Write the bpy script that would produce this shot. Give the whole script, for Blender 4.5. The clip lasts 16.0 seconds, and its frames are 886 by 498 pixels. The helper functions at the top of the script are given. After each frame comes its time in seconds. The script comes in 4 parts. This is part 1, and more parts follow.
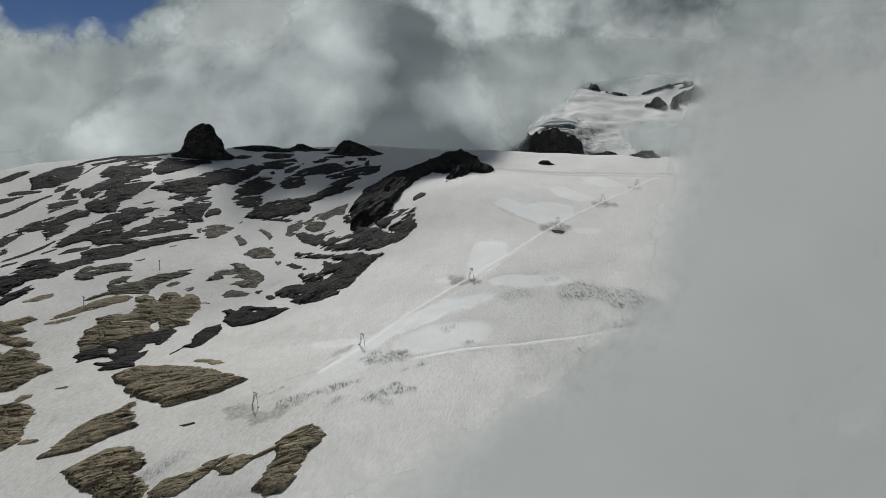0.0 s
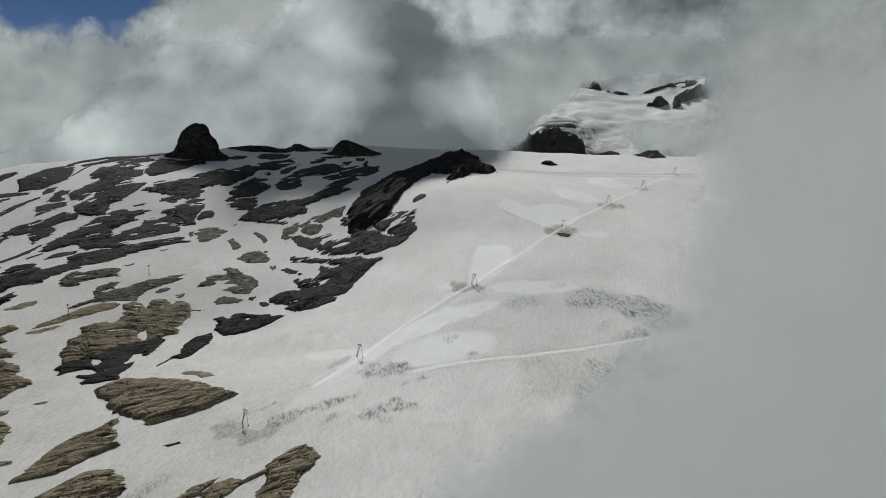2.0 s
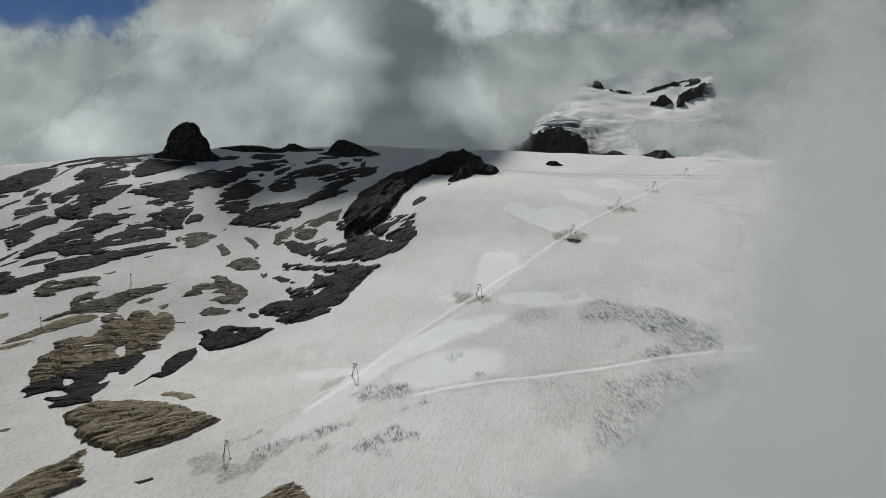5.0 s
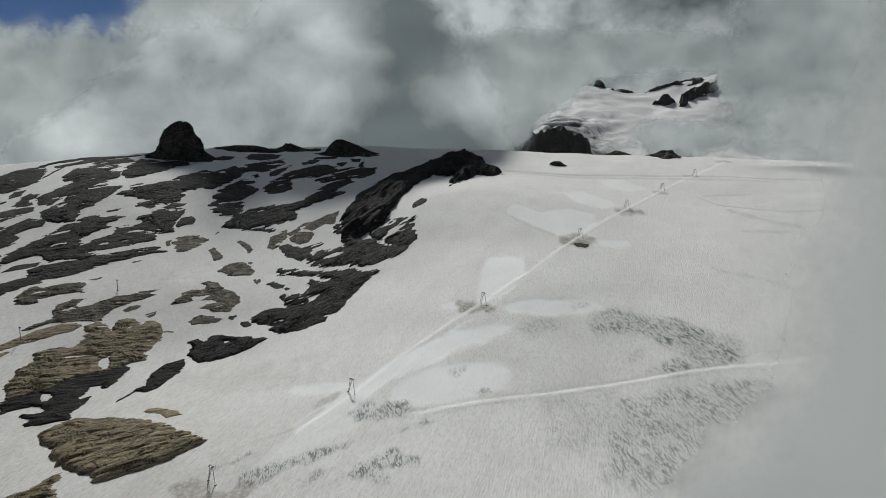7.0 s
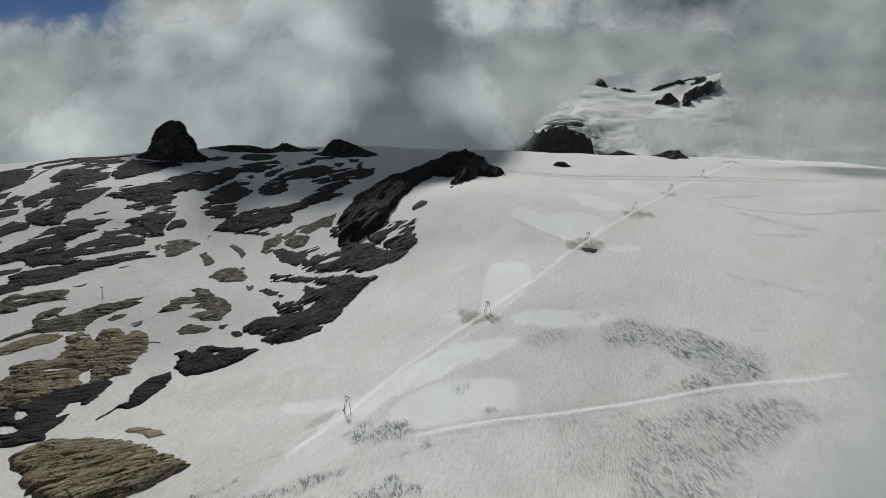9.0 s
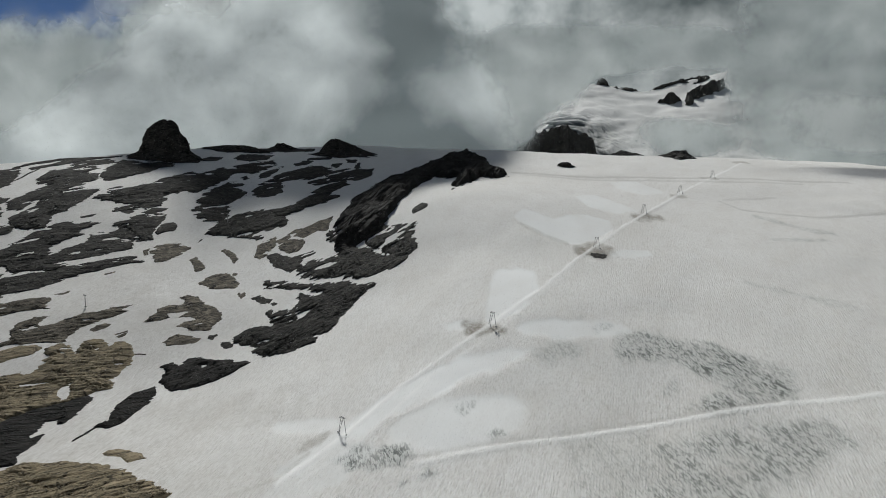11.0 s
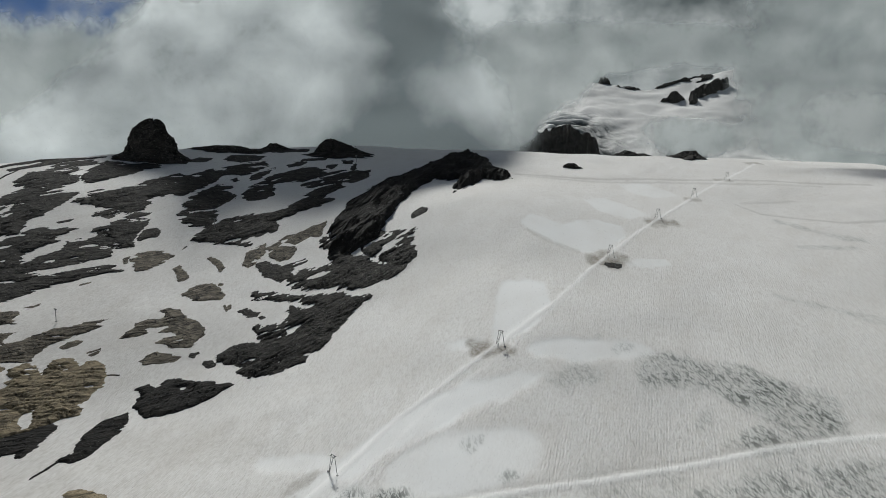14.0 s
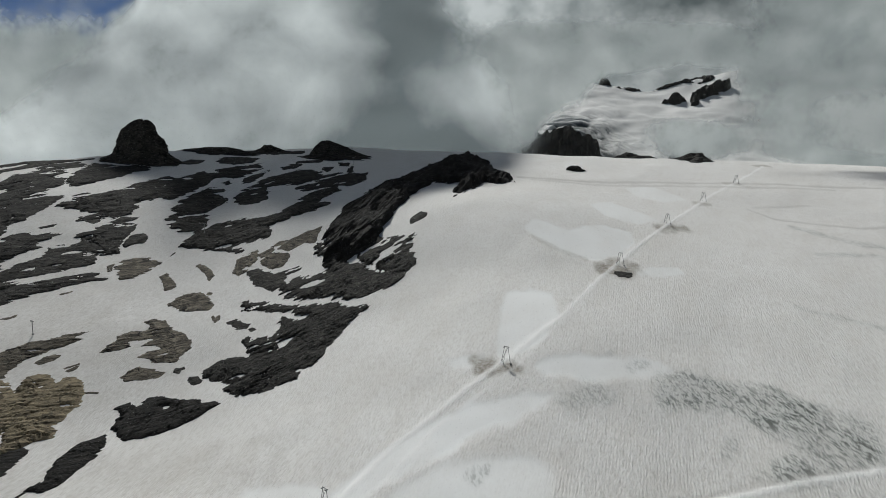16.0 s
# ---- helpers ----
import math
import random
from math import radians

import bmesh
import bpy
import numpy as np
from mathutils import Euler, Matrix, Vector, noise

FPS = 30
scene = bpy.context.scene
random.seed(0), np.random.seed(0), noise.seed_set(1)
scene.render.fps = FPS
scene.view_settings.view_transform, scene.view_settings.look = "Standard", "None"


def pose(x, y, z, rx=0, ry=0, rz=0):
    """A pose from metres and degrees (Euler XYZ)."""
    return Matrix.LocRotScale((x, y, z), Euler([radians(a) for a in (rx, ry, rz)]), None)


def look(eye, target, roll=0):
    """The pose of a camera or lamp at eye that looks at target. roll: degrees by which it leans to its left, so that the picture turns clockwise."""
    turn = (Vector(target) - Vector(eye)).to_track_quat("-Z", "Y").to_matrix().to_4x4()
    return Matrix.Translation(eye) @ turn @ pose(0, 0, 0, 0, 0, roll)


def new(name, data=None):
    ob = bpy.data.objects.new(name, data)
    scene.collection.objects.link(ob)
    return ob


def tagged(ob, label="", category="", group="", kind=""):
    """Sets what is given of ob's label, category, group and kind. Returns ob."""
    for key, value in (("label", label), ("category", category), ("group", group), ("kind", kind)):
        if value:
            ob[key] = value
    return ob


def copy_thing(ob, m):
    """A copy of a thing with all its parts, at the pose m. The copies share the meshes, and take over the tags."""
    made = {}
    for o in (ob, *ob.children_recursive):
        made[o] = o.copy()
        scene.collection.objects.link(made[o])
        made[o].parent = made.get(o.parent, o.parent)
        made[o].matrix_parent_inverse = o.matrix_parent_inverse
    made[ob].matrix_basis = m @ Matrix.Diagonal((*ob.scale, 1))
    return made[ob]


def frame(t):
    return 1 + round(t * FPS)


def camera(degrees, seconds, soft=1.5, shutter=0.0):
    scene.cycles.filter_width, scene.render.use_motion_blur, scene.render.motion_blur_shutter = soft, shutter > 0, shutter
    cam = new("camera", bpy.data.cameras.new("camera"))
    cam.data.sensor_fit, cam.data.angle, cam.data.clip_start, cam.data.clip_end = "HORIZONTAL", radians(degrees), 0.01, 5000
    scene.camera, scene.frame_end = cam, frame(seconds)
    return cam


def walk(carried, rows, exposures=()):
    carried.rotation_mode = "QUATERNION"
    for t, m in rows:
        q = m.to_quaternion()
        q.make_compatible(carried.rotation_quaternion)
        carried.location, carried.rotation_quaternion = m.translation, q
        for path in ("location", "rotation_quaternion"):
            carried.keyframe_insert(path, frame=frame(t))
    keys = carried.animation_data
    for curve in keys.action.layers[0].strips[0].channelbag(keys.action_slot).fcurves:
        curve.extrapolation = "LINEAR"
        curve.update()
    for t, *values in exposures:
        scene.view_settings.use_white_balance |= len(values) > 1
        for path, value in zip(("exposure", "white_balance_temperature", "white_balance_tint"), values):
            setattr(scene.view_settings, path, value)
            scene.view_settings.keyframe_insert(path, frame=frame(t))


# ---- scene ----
cam = camera(72.00, 16.0, soft=0.5)
PATH = [
    (0, (12.7, -13.72, 193.95), (10.323, 85.402, 180.944), 1.01),
    (0.5, (12.26, -9.48, 194.11), (9.913, 89.642, 181.102), 0.98),
    (1, (11.82, -5.22, 194.28), (9.502, 93.903, 181.267), 0.97),
    (1.5, (11.37, -0.93, 194.45), (9.082, 98.193, 181.432), 0.95),
    (2, (10.94, 3.39, 194.62), (8.682, 102.512, 181.595), 0.94),
    (2.5, (10.5, 7.73, 194.8), (8.271, 106.852, 181.768), 0.93),
    (3, (10.06, 12.09, 194.99), (7.86, 111.212, 181.949), 0.93),
    (3.5, (9.63, 16.47, 195.18), (7.458, 115.591, 182.13), 0.93),
    (4, (9.2, 20.87, 195.38), (7.056, 119.99, 182.319), 0.92),
    (6.5, (7.06, 43.08, 196.42), (5.046, 142.195, 183.3), 0.93),
    (7, (6.64, 47.55, 196.64), (4.651, 146.664, 183.507), 0.93),
    (7.5, (6.22, 52.03, 196.87), (4.256, 151.143, 183.725), 0.93),
    (8, (5.8, 56.51, 197.09), (3.861, 155.622, 183.932), 0.93),
    (8.5, (5.39, 60.99, 197.32), (3.477, 160.1, 184.149), 0.93),
    (9, (4.97, 65.47, 197.55), (3.084, 164.579, 184.366), 0.93),
    (11.5, (2.94, 87.84, 198.73), (1.211, 186.944, 185.487), 0.92),
    (12, (2.54, 92.29, 198.97), (0.85, 191.393, 185.717), 0.91),
    (12.5, (2.14, 96.73, 199.21), (0.494, 195.833, 185.946), 0.91),
    (13, (1.74, 101.15, 199.45), (0.141, 200.252, 186.177), 0.91),
    (13.5, (1.35, 105.56, 199.69), (-0.196, 204.662, 186.407), 0.91),
    (14, (0.96, 109.95, 199.93), (-0.528, 209.052, 186.639), 0.92),
    (14.5, (0.57, 114.33, 200.17), (-0.853, 213.431, 186.871), 0.92),
    (15, (0.18, 118.68, 200.41), (-1.171, 217.781, 187.103), 0.93),
    (15.5, (-0.21, 123.01, 200.64), (-1.483, 222.158, 187.674), 0.95),
    (16, (-0.59, 127.32, 200.88), (-1.775, 226.458, 187.828), 0.96),
]
walk(cam, [(t, look(eye, target, roll)) for t, eye, target, roll in PATH], [(0.0, -0.03, 6360, 6.0)])

# ---- world, sun, exposure ----
SUN_AZ, SUN_EL = -14.0, 44.0   # degrees clockwise from +y, and above the horizon
world = bpy.data.worlds.new("sky")
scene.world = world
world.use_nodes = True
wn = world.node_tree.nodes
sky = wn.new("ShaderNodeTexSky")
sky.sky_type, sky.sun_disc = "NISHITA", False
sky.sun_elevation, sky.sun_rotation = radians(SUN_EL), radians(SUN_AZ)
sky.altitude, sky.air_density, sky.dust_density, sky.ozone_density = 2900, 0.35, 0.1, 4.0
world.node_tree.links.new(sky.outputs[0], wn["Background"].inputs[0])
wn["Background"].inputs[1].default_value = 0.06
sun = new("sun", bpy.data.lights.new("sun", "SUN"))
sun.data.energy, sun.data.angle, sun.data.color = 3.8, radians(6.0), (1.0, 0.968, 0.925)
sa, se = radians(SUN_AZ), radians(SUN_EL)
sun.matrix_world = look((math.sin(sa) * math.cos(se) * 900, math.cos(sa) * math.cos(se) * 900, math.sin(se) * 900), (0, 0, 0))
scene.view_settings.exposure = 0.0


# ---- numeric helpers ----
def smooth(a, b, v):
    t = np.clip((np.asarray(v, float) - a) / (b - a), 0, 1)
    return t * t * (3 - 2 * t)


def value_noise(x, y, seed=0):
    """Smooth value noise in -1..1 on arrays."""
    xi, yi = np.floor(x).astype(np.int64), np.floor(y).astype(np.int64)
    fx, fy = x - xi, y - yi
    fx, fy = fx * fx * fx * (fx * (6 * fx - 15) + 10), fy * fy * fy * (fy * (6 * fy - 15) + 10)

    def h(a, b):
        n = (a * 374761393 + b * 668265263 + seed * 974634777) & 0x7FFFFFFF
        n = ((n ^ (n >> 13)) * 1274126177) & 0x7FFFFFFF
        return ((n ^ (n >> 16)) & 0xFFFF) / 32767.5 - 1
    top = h(xi, yi) * (1 - fx) + h(xi + 1, yi) * fx
    low = h(xi, yi + 1) * (1 - fx) + h(xi + 1, yi + 1) * fx
    return top * (1 - fy) + low * fy


def fbm(x, y, octaves=4, seed=0):
    out, amp, total = 0.0, 1.0, 0.0
    for o in range(octaves):
        out = out + amp * value_noise(x * 2 ** o + 17.3 * o, y * 2 ** o - 9.1 * o, seed + o)
        total += amp
        amp *= 0.5
    return out / total


SWELLS = [(20, 520, 80, 17.77), (-130, 350, 80, -14.56), (50, 380, 80, 9.00), (-250, 470, 80, 0.68), (-150, 470, 70, -7.01), (-60, 420, 70, -6.57), (100, 300, 80, -0.08), (-200, 400, 70, 2.66), (-260, 560, 80, 11.89)]


def slope(x, y):
    """The fitted lie of the mountainside, without fine relief."""
    x, y = np.asarray(x, float), np.asarray(y, float)
    xc, yc = np.clip(x, -420, 420), np.clip(y, 140, 735)
    u, v = xc / 300, (yc - 400) / 250
    z = 131.98 + 17.64 * u + 62.26 * v + 2.56 * u * u - 11.78 * u * v + 5.29 * v * v - 2.46 * u ** 3 + 1.70 * u * u * v - 4.85 * u * v * v - 3.19 * v ** 3
    for cx, cy, r, a in SWELLS:
        z = z + a * np.exp(-((xc - cx) ** 2 + (yc - cy) ** 2) / r ** 2)
    return z


def crest_line(x):
    return np.interp(x, [-450, -330, -250, -100, 40, 120, 400], [580, 630, 680, 725, 735, 750, 765])


def ground_z(x, y):
    x, y = np.asarray(x, float), np.asarray(y, float)
    over = y - crest_line(x)
    z = slope(x, np.minimum(y, crest_line(x) + 10)) - 0.002 * np.clip(over, 0, 110) ** 2 - 0.3 * np.clip(over - 110, 0, 260)
    z = z - 0.12 * np.clip(np.abs(x) - 420, 0, 500) - 0.1 * np.clip(140 - y, 0, 500)
    z = z + 1.6 * fbm(x / 60, y / 75, 3, 5) + 0.35 * fbm(x / 14, y / 18, 3, 9)
    return z


def spine_distance(x, y, k, spines):
    """Signed distance to the union of tapered strokes, measured in a plane squeezed k times in y."""
    best = np.full(np.shape(x), 1e9)
    q = y / k
    for pts in spines:
        pts = [(a, b / k, r) for a, b, r in pts]
        if len(pts) == 1:
            pts = pts * 2
        for (ax, ay, ar), (bx, by, br) in zip(pts, pts[1:]):
            dx, dy = bx - ax, by - ay
            t = np.clip(((x - ax) * dx + (q - ay) * dy) / (dx * dx + dy * dy + 1e-6), 0, 1)
            d = np.hypot(x - ax - t * dx, q - ay - t * dy) - (ar + t * (br - ar))
            best = np.minimum(best, d)
    return best


def outline_distance(x, y, k, corners):
    """Signed distance to a closed outline, in a plane squeezed k times in y; negative inside."""
    q = y / k
    best = np.full(np.shape(x), 1e9)
    inside = np.zeros(np.shape(x), bool)
    ring = [(a, b / k) for a, b in corners]
    for (ax, ay), (bx, by) in zip(ring, ring[1:] + ring[:1]):
        dx, dy = bx - ax, by - ay
        t = np.clip(((x - ax) * dx + (q - ay) * dy) / (dx * dx + dy * dy + 1e-9), 0, 1)
        best = np.minimum(best, np.hypot(x - ax - t * dx, q - ay - t * dy))
        if ay != by:
            inside ^= ((ay > q) != (by > q)) & (x < dx * (q - ay) / dy + ax)
    return np.where(inside, -best, best)


# ---- materials ----
def material(name):
    m = bpy.data.materials.new(name)
    m.use_nodes = True
    nt = m.node_tree
    return m, nt, nt.nodes["Principled BSDF"]


def node(nt, kind, links=(), **values):
    n = nt.nodes.new(kind)
    for key, value in values.items():
        n.inputs[key.replace("_", " ")].default_value = value
    for out, name in links:
        nt.links.new(out, n.inputs[name])
    return n


def ramp(nt, src, *stops, ease=False):
    n = nt.nodes.new("ShaderNodeValToRGB")
    n.color_ramp.interpolation = "EASE" if ease else "LINEAR"
    el = n.color_ramp.elements
    while len(el) < len(stops):
        el.new(0.5)
    for e, (p, col) in zip(el, stops):
        e.position = p
        e.color = (*col, 1) if isinstance(col, tuple) else (col, col, col, 1)
    nt.links.new(src, n.inputs[0])
    return n.outputs[0]


def mixed(nt, fac, a, b, mode="MIX"):
    n = nt.nodes.new("ShaderNodeMix")
    n.data_type, n.blend_type = "RGBA", mode
    for slot, v in ((0, fac), (6, a), (7, b)):
        if isinstance(v, (int, float)):
            n.inputs[slot].default_value = v if slot == 0 else (v, v, v, 1)
        elif isinstance(v, tuple):
            n.inputs[slot].default_value = (*v, 1)
        else:
            nt.links.new(v, n.inputs[slot])
    return n.outputs[2]


def maths(nt, op, a, b=0.0, clamp=False):
    n = nt.nodes.new("ShaderNodeMath")
    n.operation, n.use_clamp = op, clamp
    for slot, v in ((0, a), (1, b)):
        if isinstance(v, (int, float)):
            n.inputs[slot].default_value = v
        else:
            nt.links.new(v, n.inputs[slot])
    return n.outputs[0]


def noise_at(nt, scale, detail=4.0, stretch=(1, 1, 1), turn=0.0, rough=0.55, warp=0.0):
    geo = nt.nodes.new("ShaderNodeNewGeometry")
    mp = nt.nodes.new("ShaderNodeMapping")
    mp.vector_type = "TEXTURE"
    mp.inputs["Scale"].default_value = [1 / s for s in stretch]
    mp.inputs["Rotation"].default_value = (0, 0, radians(turn))
    nt.links.new(geo.outputs["Position"], mp.inputs[0])
    n = node(nt, "ShaderNodeTexNoise", [(mp.outputs[0], "Vector")], Scale=scale, Detail=detail, Roughness=rough, Distortion=warp)
    return n.outputs["Fac"]


def ripples(nt, length, turn, bend, wander):
    """Combed lines: waves of a given length, bent over stretches of about wander metres."""
    geo = nt.nodes.new("ShaderNodeNewGeometry")
    mp = nt.nodes.new("ShaderNodeMapping")
    mp.vector_type = "TEXTURE"
    mp.inputs["Rotation"].default_value = (0, 0, radians(turn))
    nt.links.new(geo.outputs["Position"], mp.inputs[0])
    scale = 0.314 / length
    w = node(nt, "ShaderNodeTexWave", [(mp.outputs[0], "Vector")], Scale=scale, Distortion=bend, Detail=6.0, Detail_Scale=1 / (scale * wander), Detail_Roughness=0.75)
    return w.outputs["Fac"]


def bumped(nt, bsdf, height, strength, distance, under=None):
    b = node(nt, "ShaderNodeBump", [(height, "Height")], Strength=strength, Distance=distance)
    if under is not None:
        nt.links.new(under, b.inputs["Normal"])
    nt.links.new(b.outputs[0], bsdf.inputs["Normal"])
    return b.outputs[0]


def attribute(nt, name):
    a = nt.nodes.new("ShaderNodeAttribute")
    a.attribute_name = name
    return a.outputs["Fac"]


def snow_material():
    m, nt, b = material("old_snow")
    broad = noise_at(nt, 0.012, 3)
    mid = noise_at(nt, 0.09, 4, (1.0, 0.4, 1.0), -25)
    fine = noise_at(nt, 0.7, 5)
    # suncups drawn out down the slope, finer combed lines between them
    cups = noise_at(nt, 1.25, 4, (1.0, 0.13, 1.0), -12, 0.6, 0.3)
    small = noise_at(nt, 2.4, 3, (1.0, 0.2, 1.0), -22, 0.6, 0.4)
    combed = ripples(nt, 0.95, -16, 9.0, 14)
    patches = ramp(nt, noise_at(nt, 0.035, 3), (0.38, 0.1), (0.62, 1.0))
    base = mixed(nt, ramp(nt, broad, (0.35, 0.0), (0.65, 1.0)), (0.70, 0.69, 0.672), (0.77, 0.762, 0.75))
    base = mixed(nt, ramp(nt, mid, (0.45, 0.0), (0.75, 0.4)), base, (0.61, 0.58, 0.545))
    base = mixed(nt, ramp(nt, fine, (0.5, 0.0), (0.8, 0.2)), base, (0.56, 0.53, 0.50))
    smooth_snow = attribute(nt, "smooth")
    plain = maths(nt, "SUBTRACT", 1.0, maths(nt, "MULTIPLY", smooth_snow, 0.95), True)
    # hollows and combed lines darkened in the colour, standing in for their shade
    trough_shade = maths(nt, "ADD", ramp(nt, cups, (0.38, 0.32), (0.54, 0.0)), ramp(nt, small, (0.36, 0.30), (0.5, 0.0)))
    trough_shade = maths(nt, "ADD", trough_shade, maths(nt, "MULTIPLY", patches, ramp(nt, combed, (0.05, 0.15), (0.5, 0.0))))
    base = mixed(nt, maths(nt, "MULTIPLY", trough_shade, plain), base, (0.46, 0.435, 0.41))
    base = mixed(nt, maths(nt, "MULTIPLY", smooth_snow, 0.6, True), base, (0.765, 0.782, 0.792))
    # bare grey-green ice with dark flecks; its layer also carries painted shade streaks
    ice = attribute(nt, "ice")
    flecks = noise_at(nt, 0.85, 5, (1.0, 0.22, 1.0), 14, 0.66, 0.8)
    thin = noise_at(nt, 1.6, 4, (1.0, 0.16, 1.0), 4, 0.62, 0.6)
    patchy = ramp(nt, noise_at(nt, 0.09, 4, (1.0, 0.5, 1.0), 20, 0.6), (0.34, 0.3), (0.54, 1.0))
    bare = maths(nt, "MULTIPLY", ice, patchy)
    base = mixed(nt, maths(nt, "MULTIPLY", bare, 0.55), base, (0.47, 0.495, 0.48))
    dark = maths(nt, "ADD", ramp(nt, flecks, (0.42, 1.0), (0.48, 0.0)), ramp(nt, thin, (0.41, 0.9), (0.46, 0.0)), True)
    reach = maths(nt, "MULTIPLY", maths(nt, "ADD", maths(nt, "MULTIPLY", bare, 0.75), maths(nt, "MULTIPLY", ice, 0.25)), dark)
    base = mixed(nt, maths(nt, "MULTIPLY", reach, 0.9, True), base, (0.085, 0.095, 0.088))
    dirt = attribute(nt, "dirt")
    dusty = maths(nt, "MULTIPLY", dirt, ramp(nt, fine, (0.3, 0.5), (0.65, 1.0)))
    base = mixed(nt, maths(nt, "MULTIPLY", dusty, 0.9, True), base, (0.19, 0.165, 0.13))
    base = mixed(nt, maths(nt, "MULTIPLY", attribute(nt, "track"), 0.75, True), base, (0.84, 0.835, 0.825))
    base = mixed(nt, maths(nt, "MULTIPLY", attribute(nt, "rut"), 0.6, True), base, (0.38, 0.365, 0.345))
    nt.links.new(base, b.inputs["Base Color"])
    b.inputs["Roughness"].default_value = 0.8
    b.inputs["Specular IOR Level"].default_value = 0.2
    relief = maths(nt, "ADD", cups, maths(nt, "MULTIPLY", small, 0.55))
    relief = maths(nt, "ADD", relief, maths(nt, "MULTIPLY", combed, 0.1))
    relief = maths(nt, "ADD", maths(nt, "MULTIPLY", relief, plain), maths(nt, "MULTIPLY", maths(nt, "MULTIPLY", flecks, ice), 0.9))
    bumped(nt, b, relief, 0.85, 0.5)
    return m


def rock_material(name, pale, mid, dark, seams=0.9, relief=0.8):
    m, nt, b = material(name)
    broad = noise_at(nt, 0.06, 4)
    grain = noise_at(nt, 2.2, 5, rough=0.75)
    layers = noise_at(nt, 0.9, 8, (0.11, 0.8, 1.2), 31, 0.72, 1.1)
    seam = noise_at(nt, 0.75, 6, (0.07, 1.0, 1.3), 33, 0.66, 1.5)
    cracks = noise_at(nt, 0.42, 6, (0.22, 1.0, 0.8), 52, 0.7, 1.6)
    joints = noise_at(nt, 0.24, 5, (0.4, 1.0, 0.6), -35, 0.62, 1.5)
    lichen = noise_at(nt, 0.2, 6, rough=0.7)
    col = mixed(nt, ramp(nt, layers, (0.47, 0.0), (0.60, 1.0)), mid, pale)
    col = mixed(nt, ramp(nt, broad, (0.38, 0.0), (0.68, 0.55)), col, mid)
    col = mixed(nt, ramp(nt, lichen, (0.50, 0.0), (0.66, 0.7)), col, tuple(c * 1.35 for c in pale))
    col = mixed(nt, ramp(nt, grain, (0.47, 0.0), (0.70, 0.45)), col, tuple(c * 1.3 for c in pale))
    col = mixed(nt, ramp(nt, grain, (0.30, 0.6), (0.46, 0.0)), col, mid)
    for lines, at, wide in ((layers, 0.385, 0.03), (seam, 0.405, 0.03), (joints, 0.375, 0.03), (cracks, 0.385, 0.025)):
        col = mixed(nt, ramp(nt, lines, (at, seams), (at + wide, 0.0)), col, dark)
    info = nt.nodes.new("ShaderNodeObjectInfo")
    col = mixed(nt, maths(nt, "MULTIPLY", info.outputs["Random"], 0.3), col, mid)
    nt.links.new(col, b.inputs["Base Color"])
    b.inputs["Roughness"].default_value = 0.88
    b.inputs["Specular IOR Level"].default_value = 0.2
    first = bumped(nt, b, maths(nt, "ADD", layers, maths(nt, "MULTIPLY", seam, 0.8)), 0.8, relief)
    bumped(nt, b, grain, 0.7, 0.3, first)
    return m


SNOW = snow_material()
TAN = rock_material("weathered_schist", (0.320, 0.262, 0.168), (0.165, 0.136, 0.090), (0.018, 0.016, 0.012), 0.85, 0.5)
GREY = rock_material("grey_schist", (0.25, 0.218, 0.168), (0.060, 0.052, 0.041), (0.010, 0.009, 0.008), 1.0, 1.0)
DARK = rock_material("dark_schist", (0.070, 0.065, 0.057), (0.0085, 0.008, 0.0074), (0.003, 0.003, 0.003), 1.0, 1.2)
BLACK = rock_material("wet_black_schist", (0.024, 0.0215, 0.019), (0.009, 0.0085, 0.008), (0.003, 0.003, 0.003))


def steel(name, colour, rough):
    m, nt, b = material(name)
    n = noise_at(nt, 3.0, 4)
    nt.links.new(mixed(nt, ramp(nt, n, (0.35, 0.0), (0.7, 0.7)), colour, tuple(c * 0.55 for c in colour)), b.inputs["Base Color"])
    b.inputs["Metallic"].default_value, b.inputs["Roughness"].default_value = 0.6, rough
    return m


STEEL = steel("galvanised_steel", (0.26, 0.26, 0.26), 0.55)


# ---- ground ----
SPREADS = []


AREAS = []


def spread(what, amount, k, *spines):
    SPREADS.append((what, amount, k, spines))


def area(what, amount, soft, corners):
    """A patch of the snow within an outline; soft: metres over which its rim fades."""
    AREAS.append((what, amount, soft, corners))


# far grey streaks: shade on the snow, painted in through the ice layer
spread("ice", 0.45, 2.6, ((210, 512, 1.3), (228, 476, 2.5), (240, 467, 1.2)))
spread("ice", 0.35, 2.0, ((155, 395, 1.3), (173, 382, 1.6), (191, 364, 2.2)))
spread("ice", 0.4, 2.4, ((200, 460, 1.2), (230, 455, 1.6)))
spread("dirt", 1, 2.0, ((11, 351, 2.0), (22, 350, 2.3), (26, 346, 1.4)))
spread("dirt", 0.9, 2.7, ((74, 432, 1.6), (84, 429, 2.2), (95, 437, 1.6)))
spread("dirt", 0.9, 1.8, ((9, 357, 1.5), (16, 353, 2.2), (22, 350, 1.4)))
spread("dirt", 0.4, 2.3, ((45, 468, 0.7), (57, 451, 1.0), (70, 441, 1.0)))
spread("dirt", 1, 2.9, ((75, 428, 2.2), (86, 429, 3.3), (94, 433, 2.2)))
spread("dirt", 0.9, 3.3, ((128, 504, 1.8), (137, 508, 2.7), (145, 507, 1.3)))
spread("dirt", 0.6, 3.7, ((173, 564, 1.3), (182, 562, 1.3)))
